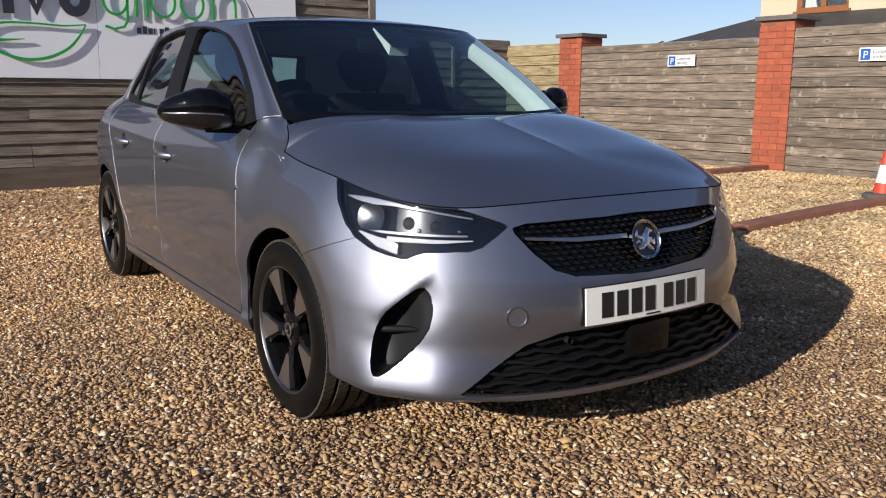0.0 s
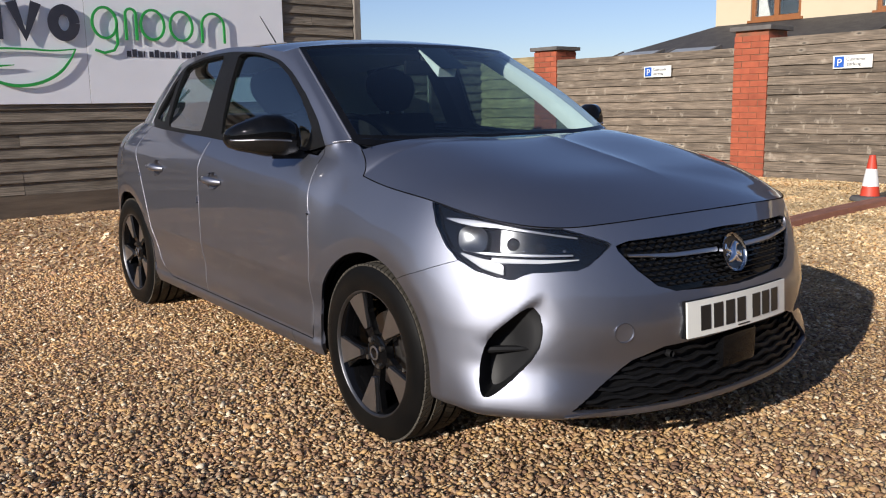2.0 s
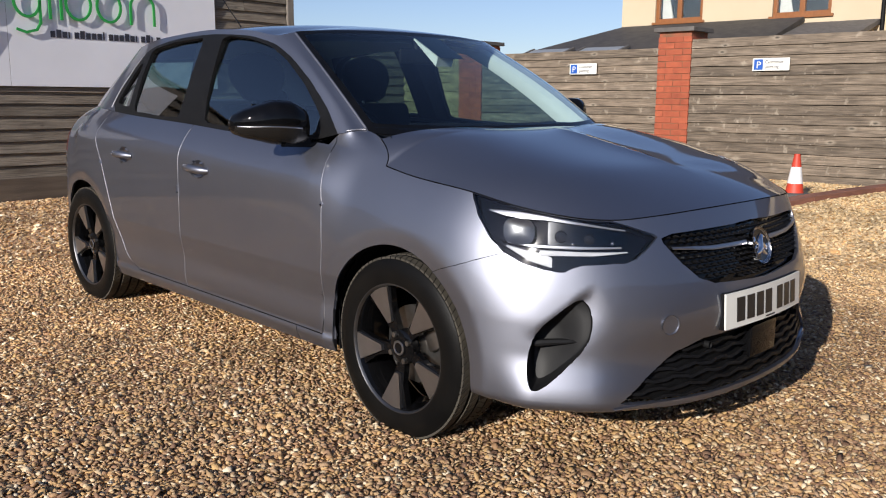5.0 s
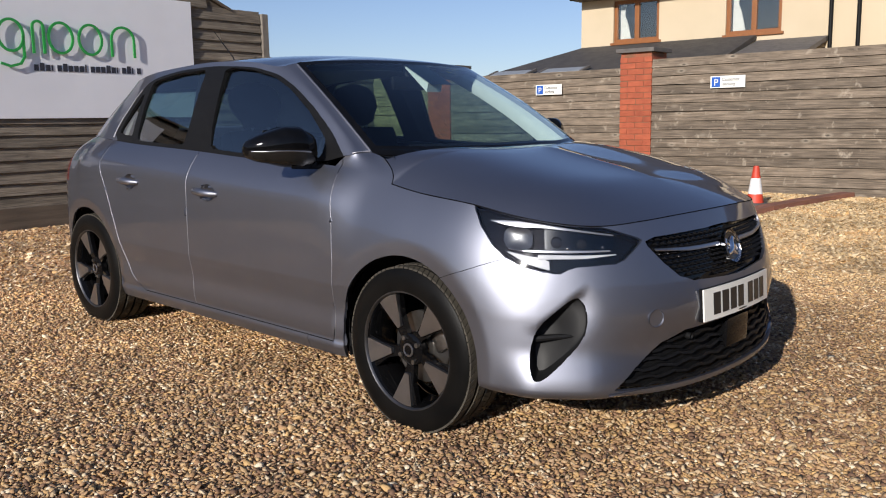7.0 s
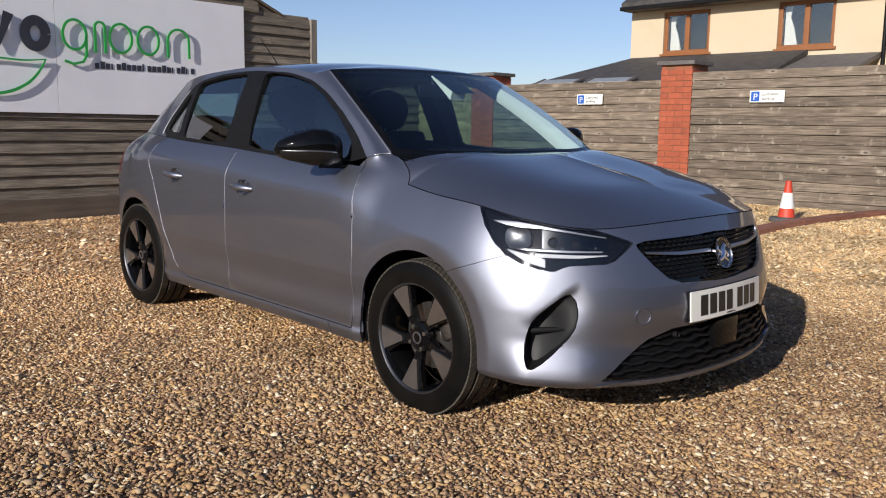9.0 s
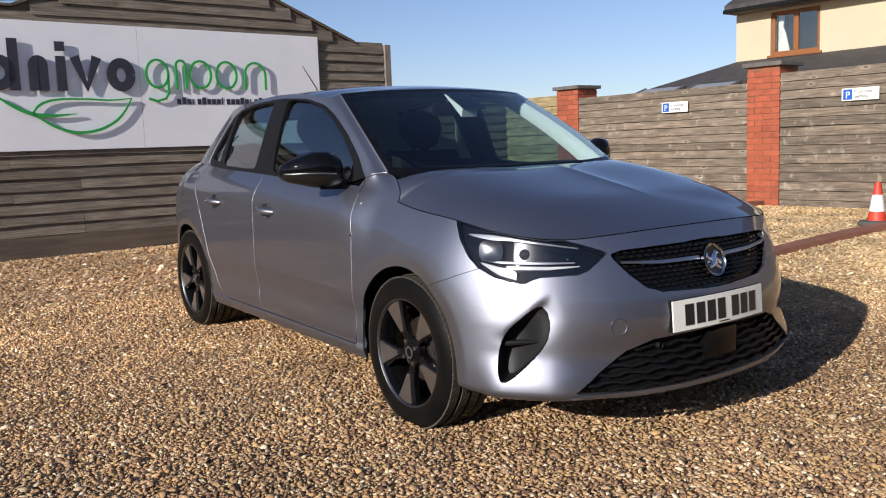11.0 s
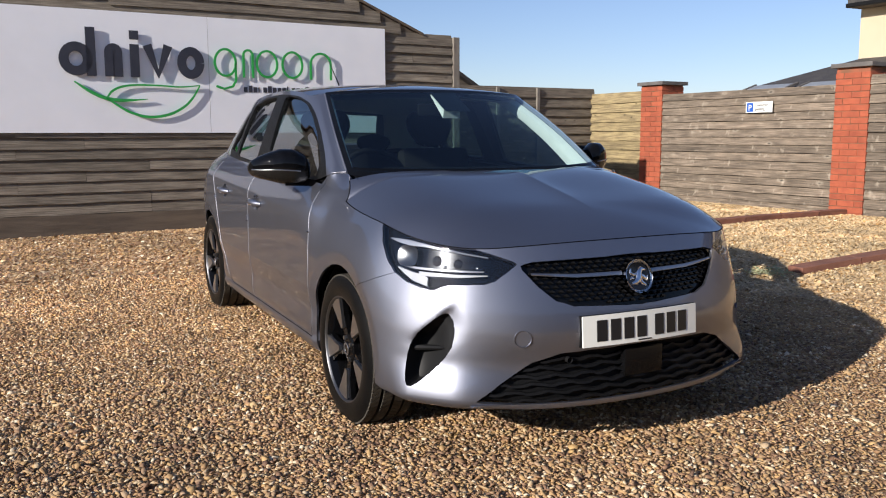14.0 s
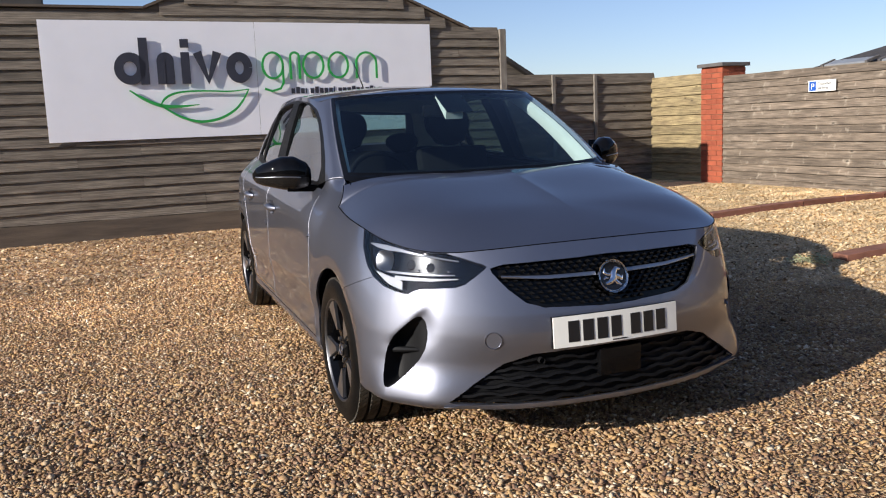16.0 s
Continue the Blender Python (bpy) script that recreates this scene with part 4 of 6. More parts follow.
                rows.append([nose_point(x, z + w - 0.003, -0.024), nose_point(x, z + w - 0.005, -0.008), nose_point(x, z + w + 0.004, -0.010), nose_point(x, z + w + 0.004, -0.024)])
            grid_faces(bm, rows, closed=True)
            bmesh.ops.recalc_face_normals(bm, faces=bm.faces)
            part("slat", bm, MATT_BLACK, low, smooth=40)
        else:
            bm.free()
        z += 0.028
        row += 1
    c = nose_point(0.0, 0.37, 0)
    part("radar_cover", boxed(-0.075, 0.10, c.y - 0.008, c.y + 0.03, 0.318, 0.425, bevel=0.008), GLOSS_BLACK, low, "smooth black sensor cover", 40)
    for x, z in ((-0.30, 0.402), (0.30, 0.402)):
        c = nose_point(x, z, -0.004)
        bm = lathe(bmesh.new(), [(-0.012, 0.0), (-0.012, 0.009), (-0.008, 0.011), (0.01, 0.011)], 20, "z")
        bmesh.ops.transform(bm, matrix=Matrix.Translation(c) @ pose(0, 0, 0, -90, 0, 0) @ pose(0, 0, 0, 180, 0, 0), verts=bm.verts)
        part("parking_sensor", bm, GREY_VENT, low, "round parking sensor", 40)

    # lower lip
    lip = ribbon([(-.64, .252, .2), (-.58, .249, .9), (-.45, .244, 1.1), (0, .239, 1.1), (.45, .244, 1.1), (.58, .249, .9), (.64, .252, .2)], 0.009, -0.006, 0.012, nose_point)
    part("front_lip", lip, PAINT, car, "painted lower bumper lip", 50)

    # corner vents: deep beside the wheel, their outer wall sloping up to the skin
    well = bmesh.new()
    rows = []
    for r, f in ((1.0, 0.0), (.985, .45), (.95, .85), (.88, 1.0), (.74, 1.0), (.58, 1.0), (.42, 1.0), (.26, 1.0), (.10, 1.0)):
        row = []
        for h, z in vent:
            a, b = -.815 + (h + .815) * r, .432 + (z - .432) * r
            row.append(diag_point(a, b, -0.001 - f * (0.012 + 0.058 * soft((a + .90) / .16))))
        rows.append(row)
    vs = grid_faces(well, rows, closed=True)
    well.faces.new(vs[-1])
    bmesh.ops.recalc_face_normals(well, faces=well.faces)
    for k in (0, 1):
        v = part("corner_vent", well.copy() if k == 0 else mirrored(well), GREY_VENT, car, "dark grey corner vent recess", 30)
        blade = ribbon([(-.730, .428, 1.2), (-.78, .432, 1.0), (-.83, .437, .8), (-.876, .441, .3)], 0.007, -0.046, 0.018, diag_point)
        part("vent_blade", blade if k == 0 else mirrored(blade), GREY_VENT, v, "dark grey fin", 40)
        if k:
            blade.free()
    well.free()

    # tow-eye cover and sensor discs
    for x, z, r, name in ((-0.47, 0.490, 0.030, "tow_eye_cover"), (0.60, 0.490, 0.012, "bumper_sensor"), (-0.66, 0.53, 0.0, "")):
        if r:
            c, d = nose_point(x, z, 0.0015), nose_point(x + 0.02, z, 0.0015)
            ang = math.degrees(math.atan2(d.y - c.y, d.x - c.x))
            bm = lathe(bmesh.new(), [(-0.0008, 0.0), (-0.0008, r - 0.002), (0.0012, r - 0.001), (0.004, r)], 32, "z")
            bmesh.ops.transform(bm, matrix=Matrix.Translation(c) @ pose(0, 0, 0, 0, 0, ang) @ pose(0, 0, 0, 90, 0, 0), verts=bm.verts)
            part(name, bm, PAINT, car, "round painted cover", 40)

    # number plate with plain bars
    tilt = Matrix.Translation((-0.006, nose_point(0, .505).y - 0.010, 0.505)) @ pose(0, 0, 0, -4, 0, 0)

    def bent(x0, x1, y0, y1, z0, z1, bevel=0.0):
        bm = boxed(x0, x1, y0, y1, z0, z1, bevel=bevel)
        bmesh.ops.subdivide_edges(bm, edges=[e for e in bm.edges if abs(e.verts[0].co.x - e.verts[1].co.x) > 0.15], cuts=13, use_grid_fill=True)
        for v in bm.verts:
            v.co.y += 0.26 * v.co.x ** 2
        bmesh.ops.transform(bm, matrix=tilt, verts=bm.verts)
        return bm

    plate = part("number_plate", bent(-.26, .26, -.003, .003, -.0555, .0555), PLATE, car, "white number plate with plain dark bars", 40)
    part("plate_backing", bent(-.261, .261, .0035, .020, -.0565, .0565), MATT_BLACK, plate, "black plate backing")
    x = -0.205
    for i in range(7):
        w = 0.042
        part("plate_bar", bent(x, x + w, -.0052, -.0034, -.038, .038), PLATE_INK, plate, "plain dark bar")
        x += w + (0.015 if i != 3 else 0.040)
    part("plate_small_bar", bent(-.03, .03, -.0052, -.0034, -.050, -.046), PLATE_INK, plate, "small dark bar")


def handles_and_mirrors(car, fd, rd):
    for doors, (y0, z0) in ((fd, HANDLES[0]), (rd, HANDLES[1])):
        u = u_at(y0)
        c = low_point(u, z0)
        for k, door in enumerate(doors):
            s = 1 if k == 0 else -1
            bm = bmesh.new()
            pts = [(c.x + 0.004, y0 - 0.095, z0 - 0.006), (c.x - 0.018, y0 - 0.07, z0 - 0.003), (c.x - 0.026, y0, z0), (c.x - 0.018, y0 + 0.06, z0 + 0.001), (c.x + 0.004, y0 + 0.085, z0)]
            tube(bm, pts, [0.011, 0.0165, 0.018, 0.0165, 0.012], 14)
            for v in bm.verts:
                v.co.x *= s
            part("door_handle", bm, PAINT, door, "body-coloured pull handle", 50)
    for s in (-1, 1):
        def at(x, y, z):
            # the passenger's mirror stands a little closer to the door
            return Vector((x, y, z)) if s < 0 else Vector((0.775 - (x + 0.775) * 0.76, y, z + 0.010))
        # housing: rounded sections from the door outwards, tapering to a low outer tip
        cuts = [(-.785, -.700, 1.018, .030, .040), (-.805, -.700, 1.024, .056, .062), (-.86, -.690, 1.034, .074, .081), (-.915, -.675, 1.037, .075, .078),
                (-.962, -.655, 1.035, .066, .063), (-1.000, -.632, 1.031, .052, .050), (-1.028, -.612, 1.028, .036, .034), (-1.040, -.600, 1.026, .014, .014)]
        fine = [[float(np.interp(k / 3, range(8), [c[j] for c in cuts])) for j in range(5)] for k in range(22)]

        def skin_at(c, t, out=0.0):
            hy, hz = c[3] + out, c[4] + out
            return at(c[0], c[1] + hy * math.copysign(abs(math.cos(t)) ** 0.75, math.cos(t)), c[2] + hz * math.copysign(abs(math.sin(t)) ** 0.85, math.sin(t)))
        bm = bmesh.new()
        vs = grid_faces(bm, [[skin_at(c, 2 * math.pi * k / 32) for k in range(32)] for c in fine], closed=True)
        bm.faces.new(vs[0]), bm.faces.new(vs[-1])
        bmesh.ops.recalc_face_normals(bm, faces=bm.faces)
        m = part("wing_mirror", bm, GLOSS_BLACK, car, "gloss black wing mirror", 50)
        bm = bmesh.new()
        vs = grid_faces(bm, [[skin_at(c, math.pi * (1.03 + 0.94 * k / 16), 0.0015) for k in range(17)] for c in fine[2:-1]])
        bmesh.ops.recalc_face_normals(bm, faces=bm.faces)
        part("mirror_lower_cap", bm, MIRROR_CAP, m, "dark lower mirror cap", 50)
        bm = bmesh.new()
        slab(bm, [(-.905, .950), (-.70, .940), (-.735, .966), (-.83, .986), (-.875, .982)], .020, lambda a, b, c: at(a, -.735 + c + (a + .80) * -.10, b))
        bmesh.ops.bevel(bm, geom=list(bm.edges), offset=0.005, segments=2, affect="EDGES")
        part("mirror_arm", bm, GLOSS_BLACK, m, "black mirror arm", 50)
        bm = bmesh.new()
        tube(bm, [skin_at(c, math.pi * 1.045, 0.0012) for c in fine[5:-2]], 0.0030, 8)
        part("mirror_repeater", bm, SATIN, m, "slim indicator strip", 50)
        bm = bmesh.new()
        grid_faces(bm, [[at(-.82 - .13 * i, -.602, .995 + .105 * k) for k in range(2)] for i in range(2)])
        part("mirror_glass", skin(bm, 0.003), CHROME, m, "mirror glass")


def wheel(car, s, hub, steer):
    """s is -1 for the car's right-hand side; local +x of the wheel points outwards."""
    w = new("wheel")
    w.parent = car
    w["label"] = "black alloy wheel with machined silver blades"
    w.matrix_local = pose(s * 0.752, hub, HUB_Z, 0, 0, (0 if s > 0 else 180) + steer)
    R = 0.312
    tyre = bmesh.new()
    prof = [(-.118, .222), (-.128, .235), (-.132, .258), (-.128, .285), (-.112, .303)]
    tread = [-.104, -.076, -.071, -.066, -.061, -.024, -.022, -.016, -.014, .026, .031, .036, .041, .070]
    for x in tread:
        groove = any(a - 1e-4 <= x <= b + 1e-4 for a, b in ((-.071, -.066), (-.022, -.016), (.031, .036)))
        prof.append((x, R - (0.008 if groove else 0) - 0.6 * (x + .018) ** 2))
    prof += [(.078, .303), (.089, .285), (.093, .258), (.092, .235), (.088, .222)]
    lathe(tyre, prof, 72)
    part("tyre", tyre, RUBBER, w, "black rubber tyre with road dust", 28)
    blocks = bmesh.new()
    for x0, x1, lean in ((-.110, -.076, .012), (-.063, -.025, .010), (-.013, .026, -.010), (.039, .076, -.012)):
        n = 80
        for i in range(n):
            a0 = 2 * math.pi * (i + 0.06) / n
            a1 = 2 * math.pi * (i + 0.90) / n
            r = R + 0.0025 - 0.6 * ((x0 + x1) / 2 + .018) ** 2
            q = []
            for x, a in ((x0, a0 - lean / R), (x1, a0 + lean / R), (x1, a1 + lean / R), (x0, a1 - lean / R)):
                q.append((x, a))
            top = [blocks.verts.new((x, r * math.cos(a), r * math.sin(a))) for x, a in q]
            low = [blocks.verts.new((x, (r - .009) * math.cos(a), (r - .009) * math.sin(a))) for x, a in q]
            blocks.faces.new(top)
            for k in range(4):
                blocks.faces.new((top[k], top[(k + 1) % 4], low[(k + 1) % 4], low[k]))
    bmesh.ops.recalc_face_normals(blocks, faces=blocks.faces)
    part("tread", blocks, DUSTY, w, "dusty tread blocks")
    rim = bmesh.new()
    lathe(rim, [(-.09, .219), (-.08, .210), (-.03, .192), (.03, .198), (.070, .208), (.084, .2165)], 72)
    part("rim", rim, GLOSS_BLACK, w, "gloss black rim barrel", 40)
    lip = bmesh.new()
    lathe(lip, [(.078, .213), (.0855, .2160), (.088, .2185), (.088, .2220), (.083, .2235)], 72)
    part("rim_lip", lip, RIM_EDGE, w, "machined silver rim edge", 40)

    def flat(pts, x0, x1, lift_in=0.0):
        """An outline of (radius, degrees), thick from x0 to x1; the inner end lies lift_in deeper."""
        bm = bmesh.new()
        top, low = [], []
        for r, a in pts:
            t = radians(a)
            d = lift_in * (1 - (r - 0.05) / 0.15)
            top.append(bm.verts.new((x1 - d, r * math.cos(t), r * math.sin(t))))
            low.append(bm.verts.new((x0 - d, r * math.cos(t), r * math.sin(t))))
        bm.faces.new(top), bm.faces.new(low[::-1])
        for k in range(len(top)):
            j = (k + 1) % len(top)
            bm.faces.new((top[k], low[k], low[j], top[j]))
        bmesh.ops.recalc_face_normals(bm, faces=bm.faces)
        return bm

    for i in range(5):
        a = 72 * i + 50
        part("spoke", flat([(.03, a - 30), (.075, a - 15), (.14, a - 15), (.209, a - 20), (.209, a + 15), (.13, a + 10), (.075, a + 16), (.03, a + 30)], .045, .068, 0.012), GLOSS_BLACK, w, "gloss black spoke")
        part("blade", flat([(.092, a - 8), (.211, a - 17.5), (.212, a - 9), (.212, a), (.211, a + 9), (.092, a + 4)], .060, .079, 0.010), BLADE, w, "machined silver blade")
    cap = bmesh.new()
    lathe(cap, [(.03, .062), (.058, .060), (.064, .050), (.066, .031), (.070, .029), (.071, .0)], 40)
    c = part("hub_cap", cap, GLOSS_BLACK, w, "black hub cap", 40)
    disc = bmesh.new()
    lathe(disc, [(.0712, .026), (.073, .025), (.0735, .019), (.0715, .018)], 32)
    part("hub_emblem", disc, SATIN, c, "silver ring emblem", 40)
    for i in range(4):
        t = radians(90 * i + 30)
        b = bmesh.new()
        lathe(b, [(.055, .010), (.073, .009), (.074, .0)], 12)
        bmesh.ops.translate(b, vec=(0, .048 * math.cos(t), .048 * math.sin(t)), verts=b.verts)
        part("wheel_nut", b, STEEL, c, "steel wheel nut", 40)
    brake = bmesh.new()
    lathe(brake, [(-.02, .06), (-.02, .135), (-.002, .135), (-.002, .06), (.02, .055)], 48)
    part("brake_disc", brake, STEEL, w, "steel brake disc", 40)
    cal = bmesh.new()
    box(cal, -.045, .022, -.055, .055, .085, .150, pose(0, 0, 0, -60, 0, 0), bevel=0.008)
    part("brake_caliper", cal, STEEL, w, "grey brake caliper", 40)
    liner = bmesh.new()
    rows = []
    for i in range(25):
        a = math.pi * (-0.08 + 1.16 * i / 24)
        rows.append([(x, hub + 0.362 * math.cos(a), HUB_Z + 0.362 * math.sin(a)) for x in (s * 0.80, s * 0.60, s * 0.50)])
    grid_faces(liner, rows)
    part("arch_liner", skin(liner, 0.004), MATT_BLACK, car, "black wheel-arch liner", 40)


def cushion(x, half, deep, z0, z1, m):
    """A padded headrest: rounded sections, narrower at its foot."""
    bm = bmesh.new()
    rows = []
    for i in range(13):
        k = i / 12
        wide = half * (0.62 + 0.38 * soft(k / 0.55)) * (1 - max((k - 0.62) / 0.38, 0) ** 3 * 0.5) * (0.55 if i in (0, 12) else 1)
        thick = deep * math.sin(math.pi * (0.12 + 0.76 * k)) ** 0.6
        ring = []
        for j in range(20):
            t = 2 * math.pi * j / 20
            cx, cy = (math.copysign(abs(f(t)) ** 0.6, f(t)) for f in (math.cos, math.sin))
            ring.append(m @ Vector((x + wide * cx, thick * cy, z0 + (z1 - z0) * k)))
        rows.append(ring)
    vs = grid_faces(bm, rows, closed=True)
    bm.faces.new(vs[0]), bm.faces.new(vs[-1])
    bmesh.ops.recalc_face_normals(bm, faces=bm.faces)
    return bm


def cabin(car):
    dash = bmesh.new()
    rows = []
    for i in range(21):
        x = -0.66 + 1.32 * i / 20
        c = abs(x) / 0.66
        rows.append([(x, -1.02 + 0.12 * c * c, .955), (x, -.86, .985), (x, -.70, .982 + (.02 if -.52 < x < -.16 else 0)), (x, -.60, .93), (x, -.58, .72), (x, -.62, .55)])
    grid_faces(dash, rows)
    part("dashboard", skin(dash, 0.01), CABIN, car, "black dashboard", 40)
    floor_c = bmesh.new()
    box(floor_c, -.70, .70, -1.0, 1.6, .24, .30)
    part("cabin_floor", floor_c, CABIN, car, "black cabin floor")
    sw = bmesh.new()
    m = Matrix.Translation((-.34, -.43, .93)) @ pose(0, 0, 0, 68, 0, 0)
    rows = []
    for i in range(33):
        a = 2 * math.pi * i / 32
        rows.append([m @ Vector(((.182 + .014 * math.cos(b)) * math.cos(a), (.175 + .014 * math.cos(b)) * math.sin(a), .014 * math.sin(b))) for b in (2 * math.pi * k / 8 for k in range(8))])
    grid_faces(sw, rows, closed=True)
    for a in (0, 180, 270):
        t = radians(a)
        tube(sw, [m @ Vector((0, 0, -.01)), m @ Vector((.18 * math.cos(t), .17 * math.sin(t), 0))], .016)
    bmesh.ops.recalc_face_normals(sw, faces=sw.faces)
    part("steering_wheel", sw, CABIN, car, "black steering wheel", 50)
    for x in (-.34, .34):
        seat = new("front_seat")
        seat.parent = car
        seat["label"] = "black cloth front seat"
        part("seat_cushion", boxed(x - .25, x + .25, -.40, .12, .34, .52, bevel=0.05), CABIN, seat, smooth=50)
        lean = Matrix.Translation((x, .12, .50)) @ pose(0, 0, 0, -16, 0, 0)
        part("seat_back", boxed(-.23, .23, -.06, .06, -.02, .60, lean, bevel=0.045), CABIN, seat, smooth=50)
        part("headrest", cushion(0, .148, .052, .615, .850, lean), CABIN, seat, smooth=50)
        for dx in (-.05, .05):
            part("headrest_post", tube(bmesh.new(), [lean @ Vector((dx, 0, .58)), lean @ Vector((dx, 0, .67))], .007), STEEL, seat, "steel headrest post", 50)
    rear = new("rear_bench")
    rear.parent = car
    rear["label"] = "black cloth rear bench"
    part("bench_cushion", boxed(-.60, .60, .62, 1.08, .36, .56, bevel=0.05), CABIN, rear, smooth=50)
    lean = Matrix.Translation((0, 1.10, .54)) @ pose(0, 0, 0, -20, 0, 0)
    part("bench_back", boxed(-.60, .60, -.05, .06, 0, .50, lean, bevel=0.04), CABIN, rear, smooth=50)
    for x in (-.36, .36):
        part("headrest", cushion(x, .125, .045, .505, .645, lean), CABIN, rear, smooth=50)
    mirror = bmesh.new()
    box(mirror, -.11, .11, -.47, -.45, 1.27, 1.335, bevel=0.012)
    tube(mirror, [(0, -.46, 1.32), (0, -.43, 1.38)], .014)
    part("rear_view_mirror", mirror, MATT_BLACK, car, "black rear-view mirror", 50)
    # pale trim: lining, windscreen pillars, and the sensor housing behind the glass
    bm = bmesh.new()
    grid_faces(bm, [[roof_point(13 * i / 40, w / 8) * 0.96 + Vector((0, 0.012, 0.012)) for w in range(9)] for i in range(41)])
    part("roof_lining", both(bm), LINER, car, "pale grey roof lining", 40)
    for s in (-1, 1):
        bm = bmesh.new()
        rows = []
        for k in range(15):
            v = 0.04 + 0.93 * k / 14
            p = house_point(2.86, v)
            rows.append([((p.x + a) * -s, p.y + b, p.z - 0.014) for a, b in ((.022, .0), (.050, .035), (.062, .09), (.060, .15))])
        grid_faces(bm, rows)
        bmesh.ops.recalc_face_normals(bm, faces=bm.faces)
        part("pillar_trim", bm, LINER, car, "pale grey windscreen pillar trim", 40)
        bm = bmesh.new()
        grid_faces(bm, [[Vector(((house_point(u, v).x + .03) * -s, house_point(u, v).y, house_point(u, v).z)) for v in (0, .25, .5, .75, 1)] for u in (6.85, 7.0, 7.15)])
        part("pillar_trim", bm, CABIN, car, "black door pillar trim", 40)
        rows = [[Vector(((house_point(u, v).x + .03) * -s, house_point(u, v).y, house_point(u, v).z)) for v in (0, .3, .6, 1)] for u in (8.45, 8.6, 9.4, 10.2, 11.0)]
        bm = bmesh.new()
        grid_faces(bm, rows)
        part("rear_pillar_trim", bm, LINER, car, "pale grey rear pillar trim", 40)
    a, b = house_point(0, 0.95), house_point(0, 0.75)
    bm = bmesh.new()
    rows = [[(x, p.y + 0.005 + q * 0.3, p.z - 0.005 - q) for x, p, q in ((-.045, a, 0), (-.045, a, .006), (.05, a, .006), (.05, a, 0))],
            [(x, p.y + 0.005 + q * 0.3, p.z - 0.005 - q) for x, p, q in ((-.045, b, 0), (-.045, b, .04), (.05, b, .04), (.05, b, 0))]]
    vs = grid_faces(bm, rows, closed=True)
    bm.faces.new(vs[0]), bm.faces.new(vs[1])
    bmesh.ops.recalc_face_normals(bm, faces=bm.faces)
    sensor = part("sensor_housing", bm, LINER, car, "pale sensor housing behind the windscreen")
    bm = bmesh.new()
    grid_faces(bm, [[house_point(0, v) + Vector((x, 0.0025, -0.0025)) for v in (.73, .85, .97)] for x in (-.045, 0, .10)])
    part("sensor_window", skin(bm, 0.001), GLOSS_BLACK, sensor, "black printed patch on the glass")


build_car()


# ---- the yard: shed, sign, fences, piers ----
def outline_wall(name, label, outline, y0, y1, material):
    """An upright wall in the site's x and z with depth from y0 to y1."""
    bm = slab(bmesh.new(), outline, y1 - y0, lambda a, b, c: (a, y0 + c, b))
    ob = part(name, bm, material)
    ob.matrix_world = SITE
    return tagged(ob, label, "wall", kind="structure")


def plank(name, parent, length, height, thick, tip, place, material, cache, waney=0.0):
    """One lapped board along local x, its lower edge standing out by tip; boards of one length share a mesh."""
    key = (name, round(length, 2), round(height, 3), tip, waney, material.name, len(cache) % 5 if waney else 0)
    if key not in cache:
        bm = bmesh.new()
        n = max(2, int(length / 0.35))
        rng = random.Random(len(cache) * 7 + 3)
        rows = []
        for i in range(n + 1):
            x = length * i / n
            w = waney * (rng.random() - 0.5)
            v = waney * 0.3 * (rng.random() - 0.5)
            rows.append([(x, -tip, w), (x, -tip - thick, w), (x, -thick * 0.6, height + v), (x, 0, height + v)])
        vs = grid_faces(bm, rows, closed=True)
        bm.faces.new(vs[0]), bm.faces.new(vs[-1])
        bmesh.ops.recalc_face_normals(bm, faces=bm.faces)
        me = bpy.data.meshes.new(name)
        bm.to_mesh(me)
        bm.free()
        me.materials.append(material)
        cache[key] = me
    ob = new(name, cache[key])
    ob.parent = parent
    ob.matrix_local = place
    return ob


WALL_Y, FENCE_X, SOIL = 4.475, 6.985, 0.24
PLANKS = {}


